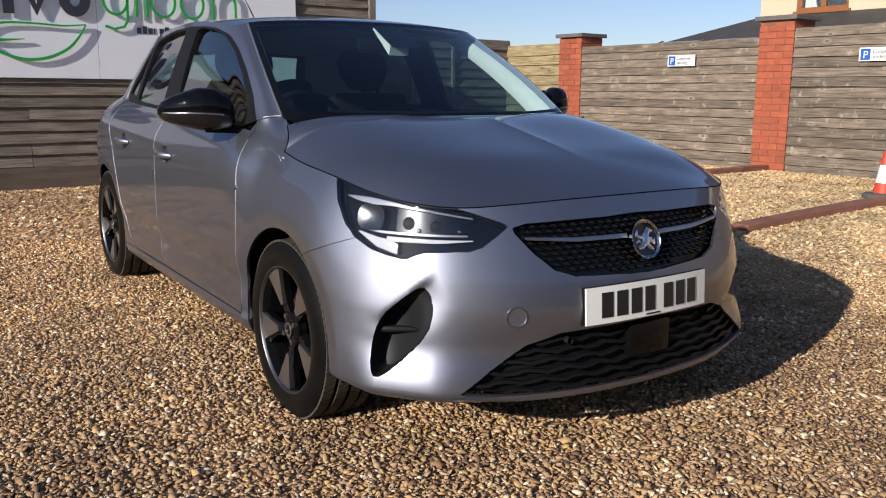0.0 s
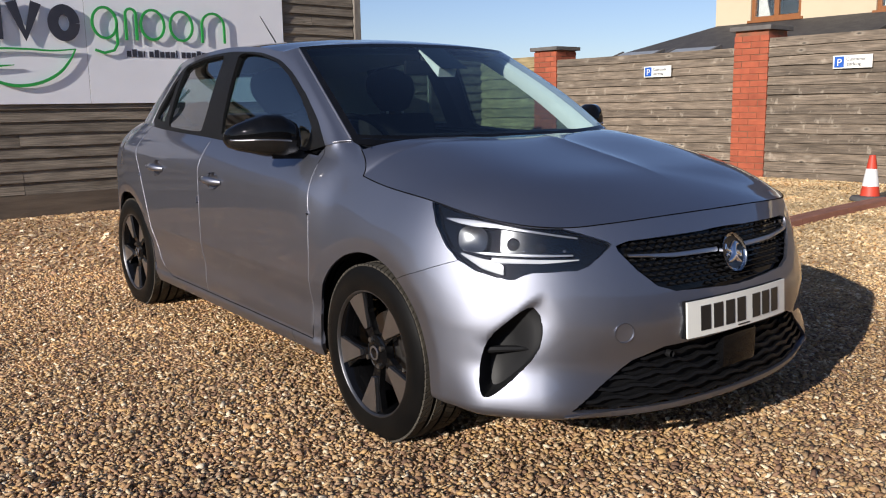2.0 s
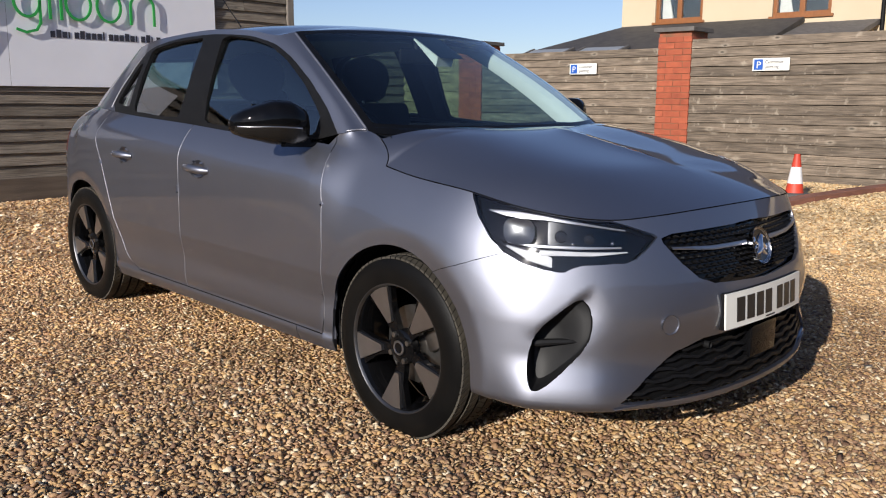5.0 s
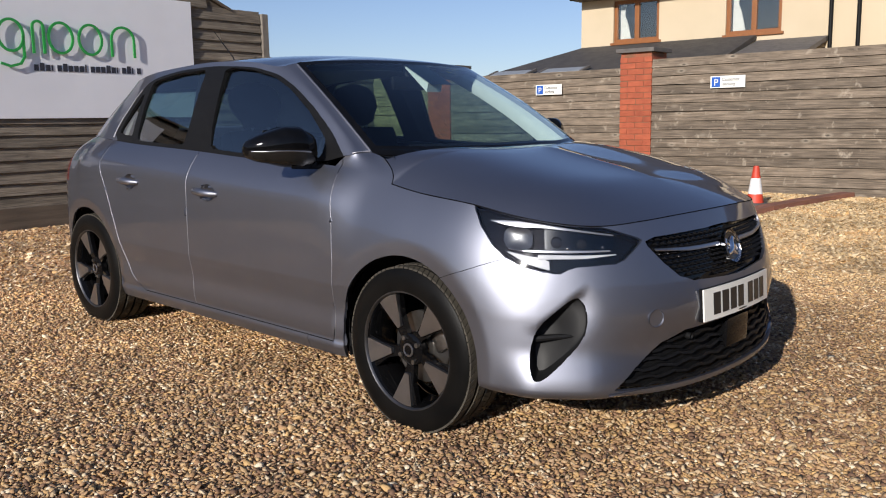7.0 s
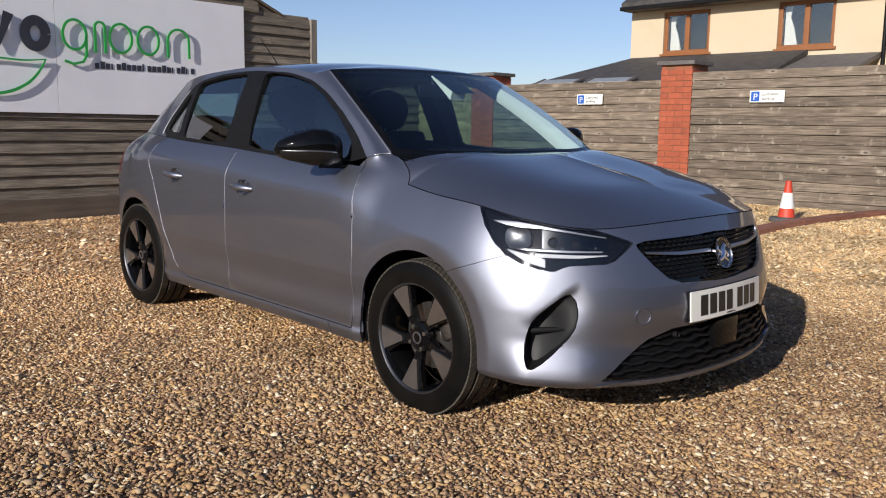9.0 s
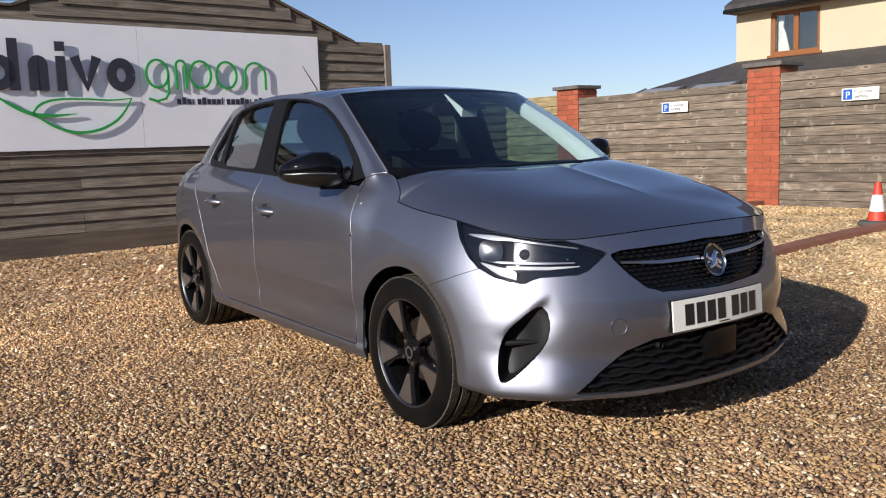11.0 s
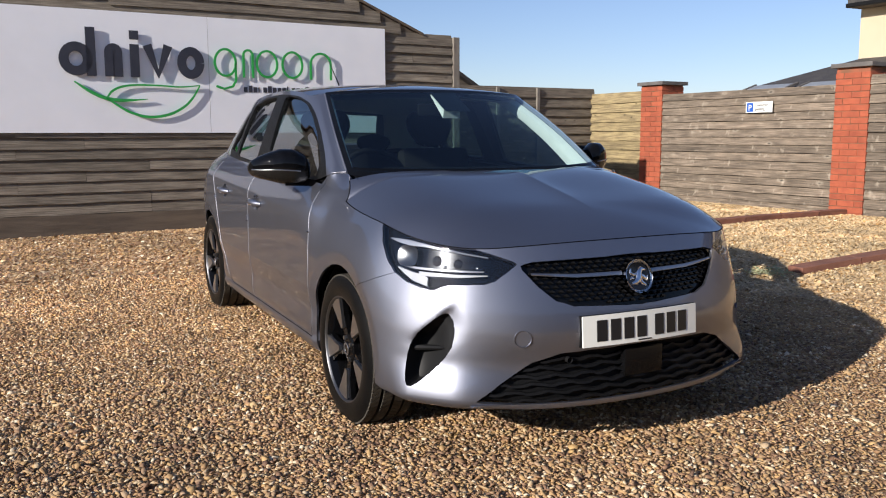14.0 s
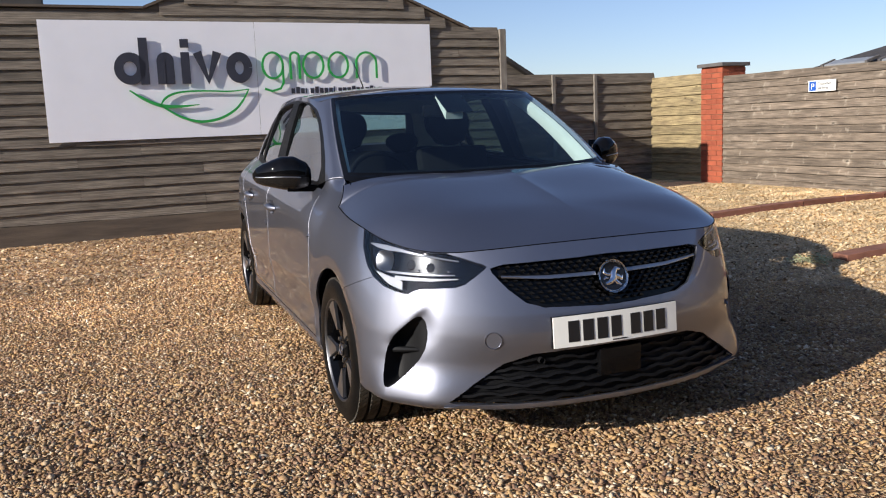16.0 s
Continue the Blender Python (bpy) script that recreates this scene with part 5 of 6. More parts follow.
def shed():
    wall = outline_wall("wall_shed", "weathered horizontal timber cladding of a gabled shed",
                        [(-9.0, 0.1), (3.07, 0.1), (3.07, 2.33), (2.62, 2.33), (0.62, 3.158), (-0.96, 2.495), (-9.0, 2.42)], WALL_Y, WALL_Y + 0.15, DARKWOOD)
    rng = random.Random(5)
    z, pitch = SOIL + 0.19, 0.106
    while z < 3.1:
        # the stretch of wall that this row covers
        left, right = -8.9, 3.03
        if z + pitch > 2.34:
            right = min(3.03, 2.62 - (z + pitch - 2.33) / 0.415)
        if z + pitch > 2.45:
            left = -0.96 + (z + pitch - 2.495) / 0.42 + 0.02
        x = left
        while x < right - 0.05:
            step = min(rng.choice((2.4, 3.0, 3.6, 4.2)), right - x)
            if right - x - step < 0.5:
                step = right - x
            tilt = pose(x, WALL_Y, z + 0.004 * (rng.random() - 0.5), 0, rng.uniform(-0.12, 0.12), 0)
            plank("cladding_board", wall, step - 0.004, pitch + 0.020, 0.012, 0.020 + 0.004 * rng.random(), tilt, CLAD, PLANKS, 0.010)
            x += step
        z += pitch
    part("plinth_board", boxed(-8.9, 3.05, WALL_Y - 0.045, WALL_Y - 0.002, SOIL - 0.1, SOIL + 0.19), DARKWOOD, wall, "dark timber plinth board")
    part("corner_post", boxed(3.035, 3.115, WALL_Y - 0.055, WALL_Y + 0.12, SOIL - 0.1, 2.335, bevel=0.004), POST, wall, "pale weathered corner post")
    for side_x, z0, z1, x1 in ((-0.96, 2.50, 3.165, 0.62), (2.64, 2.335, 3.165, 0.62)):
        bm = slab(bmesh.new(), [(side_x, z0), (x1, z1), (x1, z1 + 0.028), (side_x, z0 + 0.028)], 0.21, lambda a, b, c: (a, WALL_Y - 0.03 + c, b))
        part("barge_board", bm, DARKWOOD, wall, "dark barge board")
    bm = boxed(-8.9, -0.96, WALL_Y - 0.035, WALL_Y + 0.2, 2.50, 2.522)
    part("capping_board", bm, DARKWOOD, wall, "dark capping board")
    # the shed's bulk behind its front
    part("shed_roof", slab(bmesh.new(), [(3.05, 2.30), (2.60, 2.32), (0.62, 3.14), (-0.94, 2.48), (-0.94, 0.3), (3.05, 0.3)], 5.0, lambda a, b, c: (a, WALL_Y + 0.152 + c, b)), SLATE, wall, "dark shed roof and body")
    # second gable behind, seen past the corner
    second = thing("rear_outbuilding", "weathered timber outbuilding with dark sloping roof", "outbuilding", SITE)
    part("wall", slab(bmesh.new(), [(1.5, 0.2), (4.82, 0.2), (4.82, 1.93), (3.47, 2.72), (1.5, 2.72)], 1.2, lambda a, b, c: (a, 6.9 + c, b)), CLAD, second)
    part("roof_edge", slab(bmesh.new(), [(4.97, 1.85), (3.47, 2.74), (3.47, 2.79), (5.02, 1.88)], 1.4, lambda a, b, c: (a, 6.8 + c, b)), SLATE, second, "dark roof edge")
    stack = thing("far_chimney", "dark chimney block behind the shed wall", "chimney", SITE)
    part("stack", boxed(-3.05, -1.85, 7.0, 7.8, 0.2, 3.0, bevel=0.02), SLATE, stack)
    return wall


def arch_shape(bm, x, z, w, h, stroke, y, legs=2):
    """A plain rounded arch of the given stroke: stands for one character of the emblem."""
    pts = []
    r = w / 2 - stroke / 2
    if legs == 2:
        pts.append((x + stroke / 2, z))
    n = 10
    for i in range(n + 1):
        a = math.pi * (1 - i / n)
        pts.append((x + w / 2 + r * math.cos(a), z + h - w / 2 + (w / 2 - stroke / 2) * math.sin(a)))
    pts.append((x + w - stroke / 2, z))
    flat_band(bm, pts, stroke, y)


def ring_shape(bm, x, z, w, h, stroke, y):
    """A plain oval ring."""
    pts = [(x + w / 2 + (w - stroke) / 2 * math.cos(t), z + h / 2 + (h - stroke) / 2 * math.sin(t)) for t in (2 * math.pi * k / 36 for k in range(37))]
    flat_band(bm, pts, stroke, y)


def flat_band(bm, pts, stroke, y, depth=0.012):
    """A flat band of constant or changing width along (x, z) points, at depth y."""
    pts = [Vector((p[0], p[1])) for p in pts]
    ws = stroke if isinstance(stroke, list) else [stroke] * len(pts)
    rows = []
    for i, p in enumerate(pts):
        t = (pts[min(i + 1, len(pts) - 1)] - pts[max(i - 1, 0)]).normalized()
        n = Vector((-t.y, t.x)) * ws[i] / 2
        a, b = p + n, p - n
        rows.append([(a.x, y, a.y), (a.x, y - depth, a.y), (b.x, y - depth, b.y), (b.x, y, b.y)])
    vs = grid_faces(bm, rows, closed=True)
    bm.faces.new(vs[0]), bm.faces.new(vs[-1])
    bmesh.ops.recalc_face_normals(bm, faces=bm.faces)


def sign_board():
    y = WALL_Y - 0.05
    sign = thing("sign_board", "large white sign panel with raised dark and green shapes", "sign", SITE)
    for x0, x1 in ((-1.935, 0.118), (0.121, 2.125)):
        part("panel", boxed(x0, x1, y - 0.006, y, 1.215, 2.378, bevel=0.002), BOARD, sign, "white composite panel")
    face = y - 0.024
    # dark shapes, then thin green ones, standing off the panel
    for x, w, h, legs in ((-1.29, .30, .315, 2), (-.885, .165, .315, 1), (-.53, .29, .315, 3), (-.20, .267, .315, 2)):
        bm = bmesh.new()
        if legs == 2:
            ring_shape(bm, x, 1.755, w, h, 0.088, face)
        elif legs == 3:
            flat_band(bm, [(x + .045, 2.07), (x + w / 2, 1.79), (x + w - .045, 2.07)], 0.088, face)
        else:
            arch_shape(bm, x, 1.755, w, h, 0.088, face, 2)
        part("dark_shape", bm, INK, sign, "raised dark plain shape")
    for x, z1 in ((-1.005, 2.212), (-.607, 2.07)):
        bm = bmesh.new()
        flat_band(bm, [(x, 1.755), (x, z1)], 0.086, face)
        if z1 < 2.1:
            flat_band(bm, [(x, 2.115), (x, 2.20)], 0.085, face)
        part("dark_shape", bm, INK, sign, "raised dark plain bar")
    for i, (x, w, legs) in enumerate(((.165, .24, 2), (.465, .12, 1), (.605, .245, 2), (.885, .245, 2), (1.205, .255, 1))):
        bm = bmesh.new()
        if legs == 2:
            ring_shape(bm, x, 1.785, w, .292, 0.023, face)
        else:
            arch_shape(bm, x, 1.785, w, .292, 0.023, face, 2)
        if i == 0:
            flat_band(bm, [(x + w - .014, 1.93), (x + w - .014, 1.75), (x + w - .05, 1.69), (x + .1, 1.665), (x + .02, 1.69)], 0.023, face)
        part("green_shape", bm, GREEN, sign, "raised thin green plain shape")
    # leaf emblem
    def stroke(bm, pts, ws):
        """A smooth band through a few points."""
        ends = [tuple(2 * np.array(pts[0]) - np.array(pts[1]))] + pts + [tuple(2 * np.array(pts[-1]) - np.array(pts[-2]))]
        n = 8 * (len(pts) - 1)
        fine = [tuple(cr(ends, 1 + k / 8)) for k in range(n)] + [pts[-1]]
        flat_band(bm, fine, [float(np.interp(k / 8, range(len(ws)), ws)) for k in range(n + 1)], face)

    bm = bmesh.new()
    ell = [(-1.165, 1.700), (-1.03, 1.610), (-.88, 1.545), (-.70, 1.530), (-.50, 1.545)]
    stroke(bm, ell, [.012, .03, .034, .028, .006])
    part("leaf_stem", bm, GREEN, sign, "green leaf stem stroke")
    bm = bmesh.new()
    upper = [(-.88, 1.55), (-.83, 1.615), (-.74, 1.66), (-.60, 1.680), (-.38, 1.680), (-.18, 1.672), (.015, 1.690)]
    stroke(bm, upper, [.014, .022, .022, .018, .016, .015, .010])
    lower = [(.015, 1.690), (-.05, 1.58), (-.15, 1.475), (-.31, 1.395), (-.50, 1.372), (-.68, 1.420), (-.82, 1.505), (-.88, 1.55)]
    stroke(bm, lower, [.010, .019, .024, .027, .027, .023, .018, .014])
    part("leaf_outline", bm, GREEN, sign, "green leaf outline")
    for k in range(20):
        x = .475 + k * .0525
        part("address_bar", boxed(x, x + (.040 if k not in (3, 9, 15, 18) else .012), y - 0.011, y - 0.007, 1.636, 1.690 if k % 4 != 1 else 1.705), INK, sign, "small dark bar")
    for x in (.108, .131):
        for z in (1.24, 1.62, 2.0, 2.355):
            bm = lathe(bmesh.new(), [(-0.004, 0.0), (-0.003, 0.006), (0.0, 0.007)], 10, "z")
            bmesh.ops.transform(bm, matrix=Matrix.Translation((x, y - 0.006, z)) @ pose(0, 0, 0, -90, 0, 0) @ pose(0, 0, 0, 180, 0, 0), verts=bm.verts)
            part("panel_screw", bm, STEEL, sign, "small steel screw")
    return sign


def board_fence(name, label, x0, x1, z_top, rows, m, material, tip=0.016, waney=0.006, base=None, lap=0.014):
    """A close-boarded fence along local x; the boards face local -y."""
    fence = new(name)
    fence.matrix_world = m
    tagged(fence, label, "fence", kind="structure")
    base = SOIL - 0.03 if base is None else base
    part("backing", boxed(x0, x1, 0.012, 0.05, base - 0.1, z_top - 0.02), DARKWOOD, fence, "dark fence backing")
    pitch = (z_top - base) / rows
    rng = random.Random(int(abs(x0) * 10) + rows)
    for r in range(rows):
        z = base + r * pitch
        plank("fence_board", fence, x1 - x0, pitch + lap, 0.016, tip + 0.005 * rng.random(), pose(x0, 0.008, z + 0.004 * (rng.random() - 0.5), 0, rng.uniform(-0.1, 0.1), 0), material, PLANKS, waney)
    return fence


def brick_pier(x, y, top, m):
    pier = new("brick_pier")
    pier.matrix_world = m @ pose(x, y, 0)
    tagged(pier, "square red brick pier with a dark slate coping", "pier", "brick piers along the fence")
    half = 0.22
    base = SOIL - 0.06
    part("core", boxed(-half + 0.008, half - 0.008, -half + 0.008, half - 0.008, base, top - 0.03), MORTAR, pier, "mortar core")
    bm = boxed(-half - 0.045, half + 0.045, -half - 0.045, half + 0.045, top - 0.03, top + 0.022, bevel=0.006)
    part("coping", bm, COPING, pier, "dark slate coping slab")
    me = bpy.data.meshes.new("brick")
    bm = boxed(0, 0.215, 0, 0.1025, 0, 0.065, bevel=0.004)
    bm.to_mesh(me)
    bm.free()
    me.materials.append(BRICK)
    z = base
    rng = random.Random(int(y * 100))
    k = 0
    while z + 0.065 < top - 0.028:
        # two stretchers on two faces, a turned course above
        turn = 90 * (k % 2)
        for c in range(2):
            for px, py in ((-0.22, -0.22), (0.005, -0.22), (-0.22, 0.1175), (0.005, 0.1175)):
                if c == 0:
                    ob = new("brick", me)
                    ob.parent = pier
                    ob.matrix_local = pose(0, 0, z + 0.0015 * rng.random(), 0, 0, turn) @ pose(px, py + 0.002 * (rng.random() - 0.5), 0)
        for px in (-0.22, 0.1175):
            ob = new("brick", me)
            ob.parent = pier
            ob.matrix_local = pose(0, 0, z, 0, 0, turn) @ pose(px + 0.1025, -0.1075, 0, 0, 0, 90)
        z += 0.075
        k += 1
    return pier


def parking_sign(y, z):
    sign = thing("parking_sign", "small white sign with a blue letter panel reading Customer parking", "sign", SITE @ pose(FENCE_X - 0.045, y, z, 0, 0, -90) @ Matrix.Diagonal((1.28, 1.28, 1.28, 1)), group="parking signs on the fence")
    part("plate", boxed(-.165, .165, -.006, 0, -.055, .055, bevel=0.002), PLATE, sign, "white sign plate")
    part("blue_panel", boxed(-.150, -.070, -.009, -.0062, -.045, .045), BLUE, sign, "blue panel")
    for text, x, zz, size, m in (("P", -.130, -.032, .085, PLATE), ("Customer", -.052, .008, .040, INK), ("parking", -.045, -.032, .040, INK)):
        cu = bpy.data.curves.new("words", "FONT")
        cu.body, cu.size, cu.extrude = text, size, 0.0008
        tmp = bpy.data.objects.new("words", cu)
        me = bpy.data.meshes.new_from_object(tmp)
        bpy.data.objects.remove(tmp)
        me.materials.append(m)
        ob = new("letters", me)
        ob.parent = sign
        ob.matrix_local = pose(x, -.0105 if text == "P" else -.0075, zz, 90, 0, 0)
        ob["label"] = "lettering reading " + text
    return sign


def traffic_cone(x, y):
    z = ground_z(x, y) + 0.004
    cone = thing("traffic_cone", "orange-red traffic cone with a white band on a black base", "cone", pose(x, y, z) @ Matrix.Diagonal((0.80, 0.80, 0.86, 1)))
    bm = lathe(bmesh.new(), [(0.0, 0.0), (0.0, 0.215), (0.03, 0.215), (0.045, 0.20), (0.05, 0.10), (0.05, 0.0)], 8, "z")
    part("base", bm, CONE_BASE, cone, "grey-black rubber base", 50)

    def ring(z0, z1, extra=0.0):
        r = lambda zz: 0.105 - (zz - 0.035) * 0.165 + extra
        return lathe(bmesh.new(), [(z0, r(z0) - 0.004), (z0, r(z0)), (z1, r(z1)), (z1, r(z1) - 0.004)], 28, "z")
    part("lower_cone", ring(.035, .15), CONE_RED, cone, "orange-red", 40)
    part("white_band", ring(.15, .33, 0.002), CONE_WHITE, cone, "white reflective sleeve", 40)
    part("upper_cone", ring(.33, .47), CONE_RED, cone, "orange-red", 40)
    return cone


def edging(name, label, pts, width, height, length=0.60):
    """A row of long kerb pieces laid end to end along a line on the gravel."""
    kerb = thing(name, label, "edging", kind="structure")
    me = bpy.data.meshes.new("kerb_piece")
    bm = boxed(0, length - 0.003, -width / 2, width / 2, -0.06, height, bevel=0.004)
    bmesh.ops.subdivide_edges(bm, edges=[e for e in bm.edges if abs(e.verts[0].co.x - e.verts[1].co.x) > 0.4], cuts=5, use_grid_fill=True)
    rng = random.Random(9)
    for v in bm.verts:
        v.co.z += 0.003 * (rng.random() - 0.5)
        v.co.y += 0.003 * (rng.random() - 0.5)
    bm.to_mesh(me)
    bm.free()
    me.materials.append(EDGING)
    for (x0, y0), (x1, y1) in zip(pts, pts[1:]):
        n = round(math.hypot(x1 - x0, y1 - y0) / length)
        yaw = math.degrees(math.atan2(y1 - y0, x1 - x0))
        for i in range(n):
            x, y = x0 + (x1 - x0) * i / n, y0 + (y1 - y0) * i / n
            slope = -math.degrees(math.atan2(ground_z(x + length, y + length * (y1 - y0) / (x1 - x0)) - ground_z(x, y), length))
            ob = new("kerb_piece", me)
            ob.parent = kerb
            ob.matrix_local = pose(x, y, ground_z(x, y) + 0.004 * rng.random(), 0, slope, yaw + rng.uniform(-0.3, 0.3))
    return kerb


def weed(x, y):
    z = ground_z(x, y)
    plant = thing("weed_clump", "low pale-green weed clump growing at the edging end", "weed", pose(x, y, z))
    bm = bmesh.new()
    rng = random.Random(4)
    for i in range(160):
        a, r = rng.uniform(0, 6.28), 0.20 * rng.random() ** 0.7
        c = Vector((r * math.cos(a), r * math.sin(a) * 0.7, 0.015 + 0.075 * (1 - r / 0.2) * rng.random()))
        m = Matrix.Translation(c) @ Euler((rng.uniform(-.7, .7), rng.uniform(-.7, .7), a)).to_matrix().to_4x4()
        l = rng.uniform(.016, .034)
        q = [bm.verts.new(m @ Vector(p)) for p in ((0, 0, 0), (l * .5, l * .35, .004), (l, 0, .002), (l * .5, -l * .35, .004))]
        bm.faces.new(q)
    part("leaves", bm, LEAF, plant, "small pale green leaves")
    bm = bmesh.new()
    for i in range(14):
        a = 6.28 * i / 14
        tube(bm, [(0, 0, -.01), (.08 * math.cos(a), .06 * math.sin(a), .03), (.16 * math.cos(a), .11 * math.sin(a), .02)], .003, 5)
    part("stems", bm, LEAF, plant, "thin green stems")
    return plant


def house():
    h = thing("house", "cream rendered two-storey house with brown wooden windows and slate roofs", "house", SITE)
    x = 17.05
    corner = 8.72
    openings = [(7.77, 6.50, 3.055, 4.11), (4.80, 3.50, 3.03, 4.11)]
    # cream wall with real openings, built from blocks round them
    ys = sorted({corner, -9.0, *[v for o in openings for v in o[:2]]})
    wall = bmesh.new()
    z_low, z_high = 0.0, 4.26
    for a, b in zip(ys, ys[1:]):
        hole = [o for o in openings if o[1] <= a + 1e-6 and o[0] >= b - 1e-6]
        for z0, z1 in ([(z_low, hole[0][2]), (hole[0][3], z_high)] if hole else [(z_low, z_high)]):
            box(wall, x, x + 0.3, a, b, z0, z1)
    box(wall, x + 0.3, x + 8, corner - 0.3, corner, z_low, z_high)
    bmesh.ops.remove_doubles(wall, verts=wall.verts, dist=1e-4)
    part("wall", wall, RENDERED, h, "cream rendered wall")
    for y1, y0, z0, z1 in openings:
        win = new("window")
        win.parent = h
        win["label"] = "brown wooden casement window with pale curtain"
        mid = (y0 + y1) / 2
        f = bmesh.new()
        for a, b, c, e in ((y0, y1, z0, z0 + .09), (y0, y1, z1 - .09, z1), (y0, y0 + .09, z0 + .09, z1 - .09), (y1 - .09, y1, z0 + .09, z1 - .09), (mid - .06, mid + .06, z0 + .09, z1 - .09)):
            box(f, x + .05, x + .14, a, b, c, e, bevel=0.008)
        part("frame", f, OAK, win, "brown wooden frame")
        part("sill", boxed(x - .06, x + .06, y0 - .06, y1 + .06, z0 - .06, z0 + .003, bevel=0.008), OAK, win, "brown wooden sill")
        for a, b in ((y0 + .09, mid - .06), (mid + .06, y1 - .09)):
            pane = part("pane", boxed(x + .09, x + .098, a, b, z0 + .09, z1 - .09), CLEAR, win, "window pane")
            pane.visible_shadow = False
        part("curtain", slab(bmesh.new(), [(y1 - .40, z0 + .09), (y1 - .10, z0 + .09), (y1 - .10, z1 - .1), (y1 - .26, z1 - .1), (y1 - .22, z1 - .35), (y1 - .30, z1 - .55)], .03, lambda a, b, c: (x + .2 + c, a, b)), PLATE, win, "pale curtain")
        part("room", boxed(x + .55, x + .6, y0 - .3, y1 + .3, z0 - .3, z1 + .3), CABIN, win, "dark room behind")
    # main roof with eaves
    roof = slab(bmesh.new(), [(x - .45, 4.22), (x + 5.5, 7.27), (x + 5.5, 7.42), (x - .45, 4.38)], 18.2, lambda a, b, c: (a, corner + .06 - c, b))
    part("roof", roof, SLATE, h, "dark slate roof")
    part("gutter", boxed(x - .53, x - .42, corner - 17.8, corner + .06, 4.17, 4.27, bevel=0.02), MATT_BLACK, h, "black gutter")
    part("fascia", boxed(x - .42, x - .02, corner - 17.8, corner + .03, 4.17, 4.218), DARKWOOD, h, "dark fascia board")
    for y in (2.42, 1.85):
        bm = tube(bmesh.new(), [(x - .07, y, 2.0), (x - .07, y, 3.98), (x - .3, y, 4.18)], .045, 10)
        part("drainpipe", bm, MATT_BLACK, h, "black drainpipe", 40)
    # lean-to roof in front of the wall, its end hipped, with roof windows
    lean = bmesh.new()
    a, b, c, e = (x - .002, 4.05, 3.0), (x - .002, corner - .05, 3.0), (x - 3.2, corner + 2.0, 2.0), (x - 3.2, 4.05, 2.0)
    top = [lean.verts.new(p) for p in (a, b, c, e)]
    low_v = [lean.verts.new((p[0], p[1], p[2] - .12)) for p in (a, b, c, e)]
    lean.faces.new(top), lean.faces.new(low_v[::-1])
    for k in range(4):
        lean.faces.new((top[k], low_v[k], low_v[(k + 1) % 4], top[(k + 1) % 4]))
    t2 = [lean.verts.new(p) for p in ((x, corner - .05, 3.0), (x + 3, corner + 2.0, 2.0), (x - 3.2, corner + 2.0, 2.0))]
    lean.faces.new(t2)
    bmesh.ops.recalc_face_normals(lean, faces=lean.faces)
    part("lean_to_roof", lean, SLATE, h, "dark slate lean-to roof")
    part("lean_to_wall", boxed(x - 3.0, x - 2.9, 2.6, corner + 1.8, 0, 1.88), RENDERED, h, "cream lean-to wall")
    low_roof = slab(bmesh.new(), [(x - .004, 2.86), (x - 3.1, 2.05), (x - 3.1, 1.95), (x - .004, 2.76)], 1.55, lambda a, b, c: (a, 2.48 + c, b))
    part("porch_roof", low_roof, COPING, h, "grey porch roof")
    for y in (9.2, 7.7, 5.2):
        m = Matrix.Translation((x - 2.2, y, 2.36)) @ pose(0, 0, 0, 0, -17.4, 0)
        pane = part("roof_window", boxed(-.52, -.16, -.55, .55, 0, .04, m, bevel=0.01), WHITISH, h, "pale roof window")
        for a, b in ((-.62, -.555), (.555, .62)):
            part("roof_window_frame", boxed(-.55, -.12, a, b, 0, .06, m, bevel=0.008), COPING, pane, "dark frame rail")
    return h


def overhead_cable():
    """A thin service wire high behind the yard."""
    wire = tube(bmesh.new(), [(-18.3, 31.9, 5.39), (4.5, 34.9, 7.80), (13.9, 32.1, 8.30), (23.0, 26.7, 8.52), (28.9, 20.9, 8.38), (35.1, 10.4, 8.06)], 0.0055, 6)
    return tagged(part("overhead_cable", wire, MATT_BLACK, None, "", 60), "thin dark overhead wire against the sky", "cable", kind="structure")


def ground():
    """One sheet of gravel to the horizon, finer near the car."""
    xs = sorted(set(np.linspace(-9, 9, 91).round(3)) | {-3000., -400., -90., -30., -15., 15., 30., 90., 400., 3000.})
    ys = sorted(set(np.linspace(-9, 9, 91).round(3)) | {-3000., -400., -90., -30., -15., 15., 30., 90., 400., 3000.})
    bm = bmesh.new()
    grid_faces(bm, [[(x, y, ground_z(x, y) - 0.0085) for y in ys] for x in xs])
    if sum(f.normal.z for f in list(bm.faces)[:5]) < 0:
        bmesh.ops.reverse_faces(bm, faces=bm.faces)
    bmesh.ops.recalc_face_normals(bm, faces=bm.faces)
    return tagged(part("ground", bm, gravel_bed(), None, "", 30), "sunlit golden-brown gravel yard", "ground", kind="structure")


